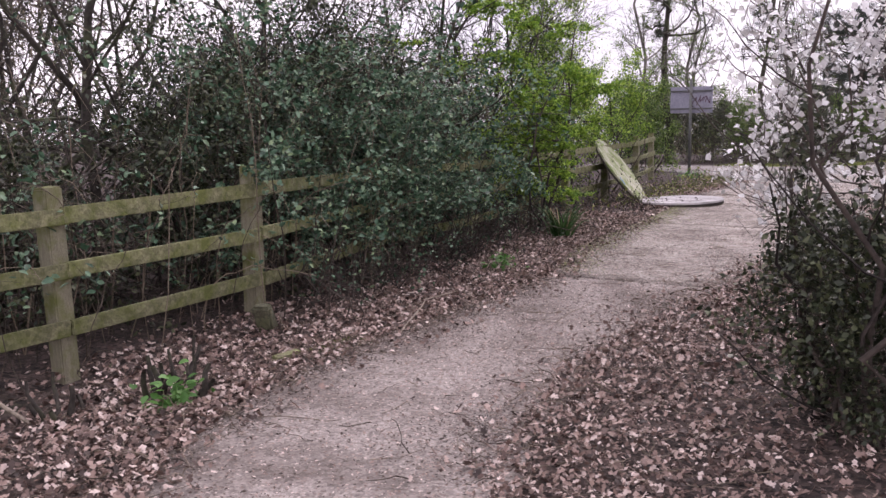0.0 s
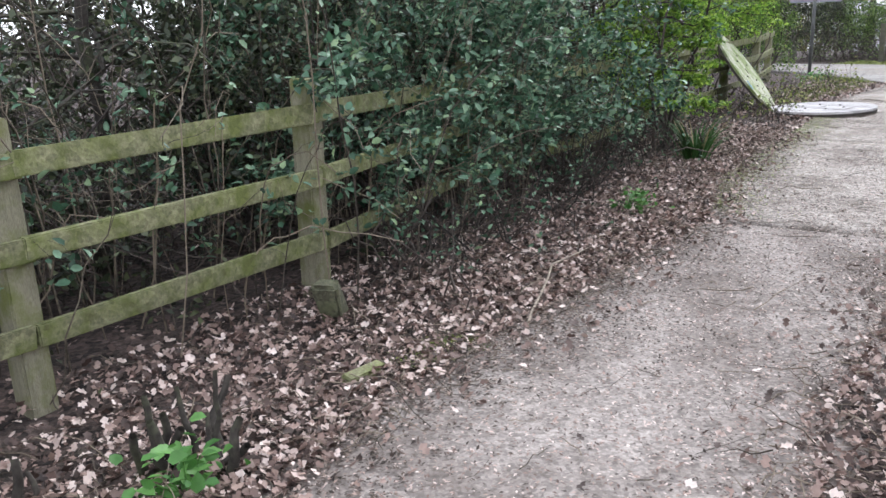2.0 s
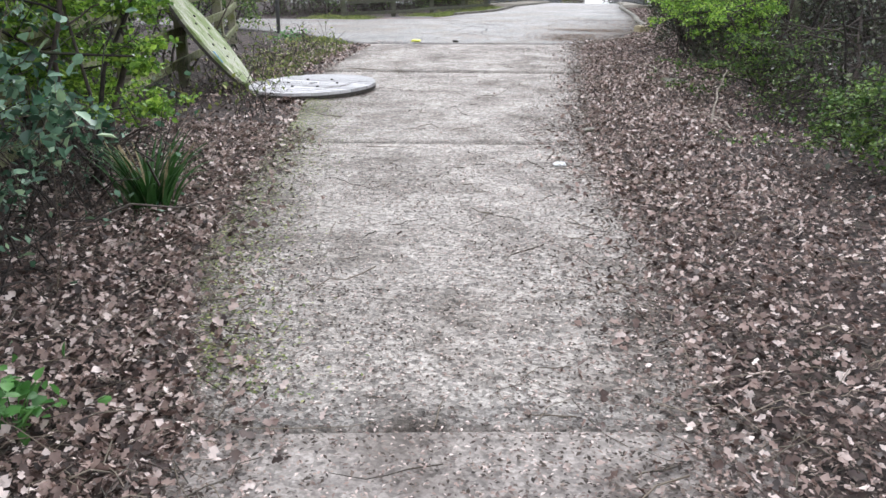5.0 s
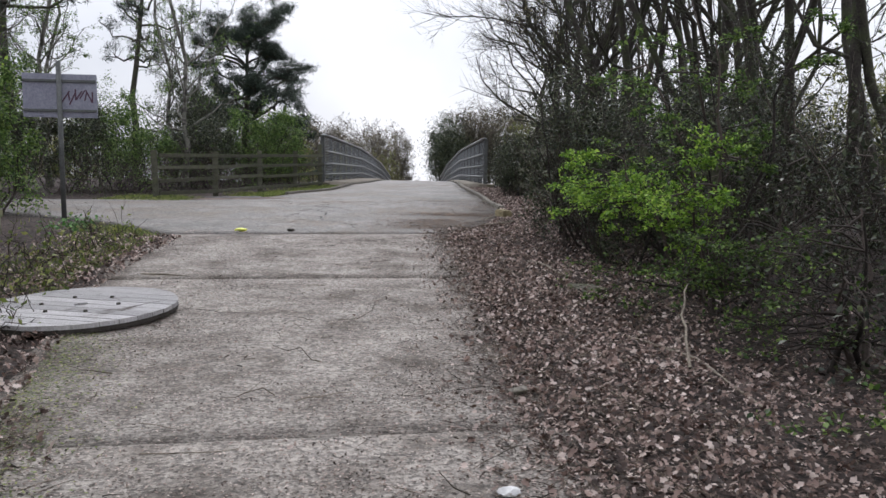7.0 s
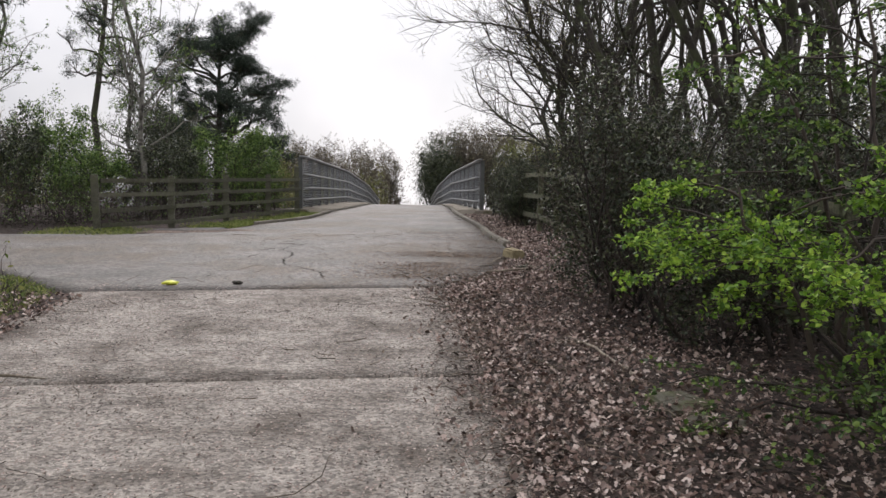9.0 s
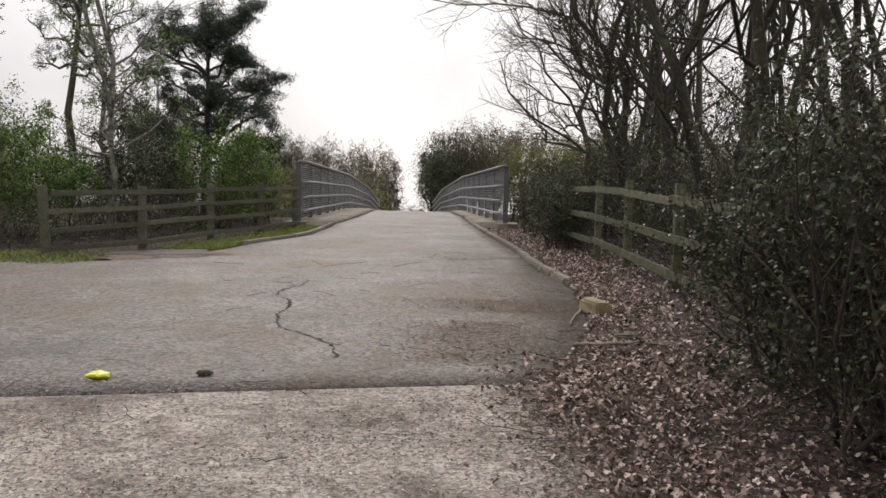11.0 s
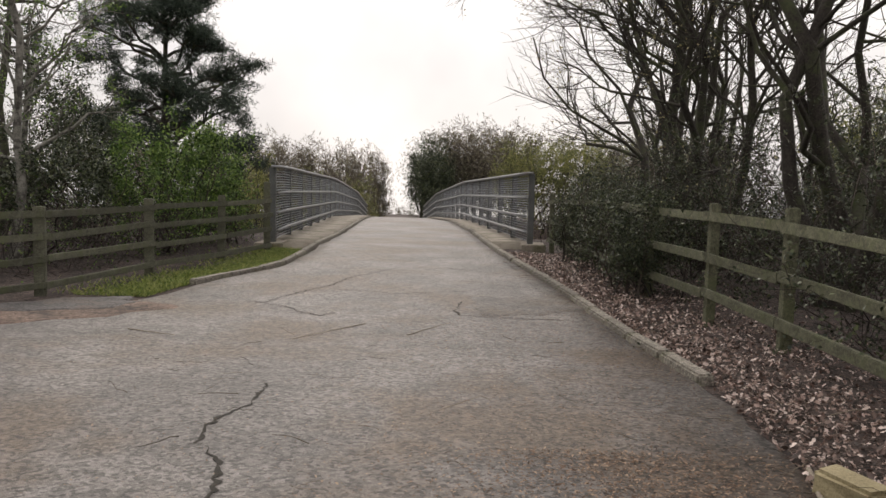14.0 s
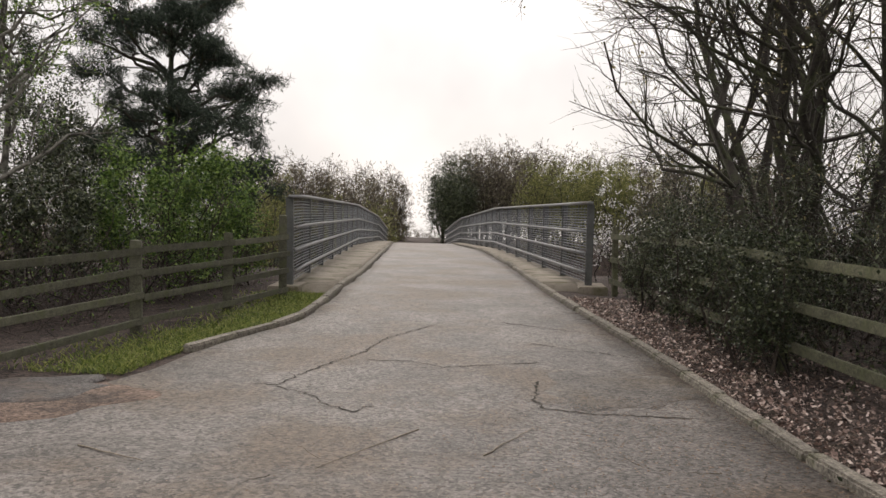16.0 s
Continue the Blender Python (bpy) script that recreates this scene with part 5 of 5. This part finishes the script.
# the blossoming blackthorn by the start of the path
shrub("blackthorn", 3.2, -3.6, 2.5, 0.85, "blackthorn bush covered in white blossom", M_BLOSSOM, 4200, 0.036, 87, 10, group="blackthorns", aspect=0.95, clump=0.06, start=0.35)
shrub("shrub", 3.2, -3.5, 1.35, 0.9, "dark green leafy shrub under the blossom", M_DARKLEAF, 15000, 0.038, 88, 12, clump=0.08)
shrub("blackthorn", 1.1, 31.0, 2.0, 0.8, "small blackthorn in white blossom by the bridge", M_BLOSSOM, 1500, 0.04, 89, 8, group="blackthorns", aspect=0.9)

# dark hedge shrubs on the right
for k, (x, y, h, r, n) in enumerate(((3.3, 1.0, 1.6, 0.9, 6000), (2.7, 9.2, 2.3, 0.85, 9000), (1.75, 8.9, 1.5, 0.7, 7000), (1.35, 10.0, 1.9, 0.7, 9000), (1.25, 11.0, 2.0, 0.6, 9000), (1.6, 12.0, 1.5, 0.5, 6000), (2.1, 13.0, 1.3, 0.5, 4500),
                                      (1.0, 20.9, 1.3, 0.65, 10000), (0.95, 22.2, 1.4, 0.75, 12000), (0.9, 23.6, 1.45, 0.75, 12000), (0.85, 25.0, 1.4, 0.7, 10000), (0.85, 26.4, 1.2, 0.55, 7000), (2.2, 22.5, 1.9, 0.8, 6000), (2.4, 26.5, 1.8, 0.8, 5000), (2.0, 29.5, 1.9, 0.8, 4000))):
    hedge = shrub("shrub", x, y, h, r, "dark evergreen hedge shrub with small leaves", M_DARKLEAF, n, 0.036, 100 + k, 12, clump=0.09, per=(8, 6, 4), finest=k in (2, 3, 4))
    if k == 5:
        copies(hedge, [(3.6, 11.5), (3.4, 14.0), (4.4, 16.5), (4.2, 19.0), (4.6, 23.0), (4.8, 27.0), (5.6, 13.5), (6.2, 20.5), (6.0, 25.0), (5.5, 9.0), (4.6, 5.2), (4.9, 2.4), (7.5, 16.5), (7.8, 22.5), (7.2, 29.0)])
# green shrubs behind the fence by the bridge
for k, (x, y, h, r, n, mt) in enumerate(((-7.2, 26.0, 2.5, 1.3, 6500, M_GREEN), (-6.9, 28.5, 2.3, 1.3, 5500, M_GREEN), (-8.6, 24.2, 2.1, 1.3, 5500, M_DARKLEAF), (-9.6, 22.4, 2.0, 1.3, 5500, M_GREEN), (-10.8, 20.6, 2.2, 1.3, 6000, M_DARKLEAF), (-11.6, 24.5, 2.8, 1.2, 6500, M_GREEN),
                                          (-12.3, 18.6, 3.0, 1.2, 6000, M_GREEN), (-13.5, 21.5, 3.2, 1.3, 6500, M_GREEN), (-9.4, 27.5, 3.0, 1.1, 5500, M_DARKLEAF), (-15.0, 17.0, 3.4, 1.3, 5000, M_GREEN), (-11.0, 30.0, 3.6, 1.2, 5000, M_DARKLEAF),
                                          (-8.3, 12.9, 2.3, 0.9, 4500, M_GREEN), (-9.5, 10.0, 2.6, 1.0, 4500, M_DARKLEAF), (-16.5, 26.0, 4.2, 1.5, 5500, M_GREEN))):
    shrub("shrub", x, y, h, r, "spring green shrub behind the timber fence" if mt is M_GREEN else "dark evergreen shrub behind the fence", mt, int(n * 2.0), 0.058, 130 + k, 9, clump=0.11, finest=False)


def bare_tree(x, y, seed, stems, h, r0, per, label, lean=(0, 0, 0), bud_n=0, bud_m=None, spread=0.14, start=0.25, wood_m=None, bud_size=0.035, z=None, foot=0.12, rz=0, bias=(0, 0, 0.15), ratio=(0.45, 0.5, 0.5)):
    rng, trunk, limbs, kept = woody(seed, stems, h, r0, spread, per, ratio, start, (30, 65), bias, 6, lean, foot, 0.3, 0.004)
    leaf = Pile()
    if bud_n:
        leaf.leaves(rng, along(rng, kept[2], bud_n, 0.3) + rng.normal(0, 0.03, (bud_n, 3)), bud_size, 0.6, 0.3)
    return plant("tree", x, y, label, "tree", "woodland trees", trunk, limbs, wood_m or M_BARK, leaf, bud_m, rz, z, "crown")


LB = "tall bare tree with dark bark and fine twigs"
t1 = bare_tree(2.7, 24.2, 201, 5, 7.6, 0.115, (13, 9, 8), "bare multi-stemmed tree leaning over the road", (-0.16, -0.05, 0), 3200, M_BUD, 0.2, 0.34, bias=(-0.25, 0, 0.12), ratio=(0.45, 0.55, 0.62), bud_size=0.045)
t2 = bare_tree(3.0, 16.8, 202, 3, 9.5, 0.145, (7, 5, 4), LB, spread=0.12, start=0.3)
t3 = bare_tree(4.2, 12.5, 203, 3, 10.0, 0.13, (8, 5, 3), LB, spread=0.1, start=0.3)
t4 = bare_tree(3.2, 20.4, 204, 4, 9.0, 0.14, (9, 6, 4), LB, spread=0.13, start=0.25, lean=(-0.06, 0, 0), bias=(-0.1, 0, 0.12))
copies(t2, [(6.2, 5.0), (3.6, 27.8)])
copies(t3, [(5.0, 18.6), (5.4, 15.8), (5.3, 10.6), (4.8, 7.2), (5.4, 25.0), (6.5, 1.0)])
copies(t4, [(4.3, 14.9), (4.0, 31.0), (8.5, 25.0), (4.8, 1.2), (6.0, 35.5)])
# trees behind the left fence
h1 = bare_tree(-2.5, -5.2, 211, 1, 5.5, 0.08, (24, 7, 6), "twiggy bare tree with a dark forked trunk", (0, 0.05, 0), 700, M_BLOSSOM, 0.1, 0.18, bud_size=0.028)
h2 = bare_tree(-4.6, -8.0, 212, 3, 4.8, 0.055, (12, 6, 4), "dense twiggy bare blackthorn tree", spread=0.3, start=0.1, bud_n=900, bud_m=M_BLOSSOM, bud_size=0.026)
copies(h2, [(-4.2, -5.6), (-3.6, -3.4), (-5.2, -1.5), (-5.7, 0.8), (-6.2, -6.6), (-6.4, 2.6), (-3.0, -9.4), (-7.5, -3.6), (-5.8, -10.5), (-9.0, -8.0), (-8.4, 0.0), (-9.5, -4.5)])
copies(h1, [(-6.8, 4.8), (-8.2, 7.4), (-10.5, -1.5)])
# behind the start of the path
copies(h2, [(8.5, -4.0), (6.5, -2.5), (9.5, -12.5), (5.0, -14.5)])
# birches and pines beyond the left fence
b1 = bare_tree(-8.7, 23.2, 221, 1, 9.0, 0.085, (20, 6, 5), "slender pale birch with sparse new leaves", spread=0.03, start=0.2, bud_n=6500, bud_m=M_GREEN, wood_m=M_BIRCH, bud_size=0.05, ratio=(0.22, 0.5, 0.5))
copies(b1, [(-10.6, 27.6), (-12.4, 23.0), (-14.5, 27.0), (-11.6, 17.8)])


def pine(x, y, seed, h, r0, clear, limbs, limb_len, tufts, label, plate=0.34):
    """A pine: a clear stem, crooked limbs, needle tufts in uneven plates."""
    rng = np.random.default_rng(seed)
    trunk, wood, leaf = Pile(), Pile(), Pile()
    P = grow(rng, np.zeros((1, 3)) - (0, 0, 0.1), np.array([[0.02, 0, 1.0]]), np.array([h]), 10, 0.12)
    trunk.tubes(P, taper(np.array([r0]), 10, 0.2), 9)
    k = limbs
    t = np.linspace(clear, 0.97, k) + rng.normal(0, 0.02, k)
    a = np.arange(k) * 2.4 + rng.normal(0, 0.5, k)
    base = np.stack([np.interp(t, np.linspace(0, 1, 10), P[0, :, c]) for c in range(3)], -1)
    v = np.clip((t - clear) / (1 - clear), 0, 1)
    d = unit(np.c_[np.cos(a), np.sin(a), rng.uniform(-0.05, 0.3, k) + 0.55 * v])
    L = limb_len * np.sqrt(np.maximum(1 - (1.25 * v - 0.35) ** 2, 0.08)) * rng.uniform(0.7, 1.1, k)
    Q = grow(rng, base, d, L, 7, 0.55, 0.18)
    R = taper(np.full(k, r0 * 0.34), 7, 0.3)
    wood.tubes(Q, R, 5)
    b2, d2, L2, r2 = spawn(rng, Q, R, 6, 0.45, 1.0, 25, 65, 0.36, 0.6, (0, 0, 0.12))
    S = grow(rng, b2, d2, L2, 5, 0.35, 0.15)
    wood.tubes(S, taper(np.maximum(r2, 0.008), 5, 0.4), 4)
    # needle tufts gathered in flat plates round the twig ends
    plates = np.concatenate([S[:, -1], S[:, 3], Q[:, -1]])
    plates = plates[rng.random(len(plates)) < 0.85]
    hubs = plates[rng.integers(0, len(plates), tufts)] + unit(rng.normal(size=(tufts, 3))) * (rng.random((tufts, 1)) ** 0.5) * plate * np.array([1, 1, 0.5])
    m = 12
    pts = np.repeat(hubs, m, 0) + rng.normal(0, 0.035, (tufts * m, 3))
    leaf.leaves(rng, pts, 0.14, 0.1, 0.35, 0.0)
    return plant("pine_tree", x, y, label, "tree", "pine trees", trunk, wood, M_BARK, leaf, M_PINE, 0, None, "crown")


pine(-9.5, 32.4, 231, 5.7, 0.17, 0.32, 34, 2.2, 8500, "dark green pine with a dense rounded crown", 0.38)
pine(-7.3, 31.6, 232, 2.6, 0.08, 0.55, 7, 0.8, 420, "small dark pine beside the bridge", 0.24)
pine(-14.5, 33.5, 233, 10.5, 0.16, 0.45, 30, 1.6, 1500, "tall thin pine with dark needles", 0.26)
pine(-12.0, 20.5, 234, 9.5, 0.15, 0.45, 26, 1.5, 900, "tall thin pine with dark needles", 0.24)
pine(-12.5, 62.0, 235, 6.8, 0.16, 0.45, 14, 1.3, 900, "dark far pine behind the bridge", 0.36)


# ---- lamp column ----
def lamp_column(x, y):
    s = thing("lamp_column", x, y, float(gz(x, y)), "tall thin grey steel lamp column among trees", "lamp column")
    bm = bmesh.new()
    bmesh.ops.create_cone(bm, cap_ends=True, segments=12, radius1=0.09, radius2=0.05, depth=11)
    part("column", bm, M_STEEL, s, "", pose(0, 0, 5.5), True)
    part("arm", box_bm(0.9, 0.05, 0.05, 0.01), M_STEEL, s, "", pose(0.4, 0, 11))
    part("lantern", box_bm(0.5, 0.18, 0.1, 0.03), M_STEELDARK, s, "", pose(0.95, 0, 10.99))


lamp_column(-14.0, 40.4)


# ---- far woods beyond the bridge ----
def far_tree(x, y, seed, h, w, twigs, mats, label):
    """A distant tree: trunk and limbs with a rounded haze of fine twigs and opening leaves."""
    rng, trunk, limbs, kept = woody(seed, 4, h * 0.8, 0.12, w / h * 0.4, (8, 5, 3), (0.42, 0.5, 0.5), 0.12, (20, 50), (0, 0, 0.3), 5, (0, 0, 0), 0.3, 0.3, 0.012, w * 0.9, False)
    leaf = Pile()
    k = int(twigs * 0.45)
    pts = along(rng, kept[2], k, 0.1) + rng.normal(0, 0.15, (k, 3))
    q = unit(rng.normal(size=(twigs - k, 3))) * rng.beta(3, 1.2, (twigs - k, 1))
    q = q * (w * 0.62, w * 0.62, h * 0.5) * (1 + 0.22 * np.sin(5 * q[:, :1] + seed) * np.cos(4 * q[:, 1:2] + 2 * q[:, 2:])) + (0, 0, h * 0.47)
    leaf.leaves(rng, np.concatenate([pts, q]), 0.45, 0.14, 0.2)
    return plant("tree", x, y, label, "tree", "far trees", trunk, limbs, M_BARK, leaf, mats, rng.uniform(0, 360), float(prof(y)), "crown")


f1 = far_tree(2.0, 112, 301, 11.0, 4.5, 4200, M_FARTWIG, "distant leafless tree with brown twigs")
f2 = far_tree(8.0, 116, 302, 10.5, 4.5, 4200, M_FARGREEN, "distant tree in yellow-green new leaf")
f3 = far_tree(-5.9, 108, 303, 10.5, 4.0, 6500, M_DARKLEAF, "distant dark green tree by the road")


def far_copies(ob, places):
    rng = np.random.default_rng(len(places))
    for x, y, dz in places:
        copy_thing(ob, pose(x, y, float(prof(y)) + dz, 0, 0, rng.uniform(0, 360)))


far_copies(f1, [(-1.0, 109, 1.2), (1.5, 106, 1.0), (5.0, 110, 1.0), (12.0, 112, -1), (-14.0, 104, -2.4), (-17.5, 100, -2.0), (-21.0, 97, -1.6), (-25.0, 94, -1.4), (18.0, 106, -1), (23.0, 98, -1), (-30.0, 88, -1), (-12.2, 116, -2.6), (-19.0, 190, -3), (-15.5, 196, -4), (-12.5, 205, -4), (16, 70, -3), (22, 60, -3), (26, 48, -4), (22, 36, -5), (18, 26, -5), (20, 16, -5), (19, 6, -5), (22, -4, 0), (-24, 40, -6), (-28, 30, -6), (-24, 20, -7), (-22, 10, -7), (-20, 0, 0), (-20, -10, -1), (-30, 56, -5), (-32, 70, -5), (14, 84, 0), (-12, -20, 0), (0, -24, 0), (12, -22, 0)])
far_copies(f2, [(10.5, 107, 0.5), (15.0, 109, 0.5), (6.5, 113, 1.2), (-11.5, 92, -5.2), (-15.5, 88, -5.0), (-19.0, 82, -4.0), (20.0, 90, -1.5), (-26, 50, -6), (-21, 30, -7), (-19, 15, -7), (17, 50, -3), (15, 34, -4)])
far_copies(f3, [(-4.4, 105, -0.8), (-5.4, 114, 0.3), (-3.2, 110, 0.2), (0.5, 116, 0), (-22, 35, -7), (14, 42, -4)])
copies(t4, [(6.5, 44.0), (9.0, 36.0)])
far_copies(f1, [(-9.0 - 3.6 * k, 101 - 1.5 * k, -3.2 + 0.12 * k) for k in range(1, 8)])
far_copies(f2, [(4.0 + 3.8 * k, 99 - 2 * k, -0.8) for k in range(6)])
far_copies(f1, [(-0.5 + 3.2 * k, 120 - 1.5 * k, 1.2) for k in range(6)] + [(-3.4, 113, 0.8), (-1.8, 111, 0.9)] + [(-13.0 - 3.4 * k, 118 - 2 * k, -1.4) for k in range(6)])



def dead_stump(x, y, seed, n, h):
    """Short broken stems of a cut shrub."""
    r = np.random.default_rng(seed)
    ob = thing("dead_stump", x, y, float(gz(x, y)), "dark dead stump with short broken stems in the leaves", "stump", "dead stumps")
    for k in range(n):
        base = np.c_[r.normal(0, 0.05, (1, 2)), [[-0.05]]]
        P = grow(r, base, unit(np.c_[r.normal(0, 0.3, (1, 2)), [[1.0]]]), np.array([h * r.uniform(0.5, 1.1)]), 6, 0.3)
        pile = Pile()
        pile.tubes(P, taper(np.array([r.uniform(0.012, 0.026)]), 6, 0.6), 6)
        child("stem", pile.mesh("stem", True), M_BARK, ob)


for k, (x, y, n, h) in enumerate(((0.28, -5.78, 8, 0.3), (0.1, -5.95, 5, 0.26), (0.08, -6.45, 6, 0.3))):
    dead_stump(x, y, 90 + k, n, h)
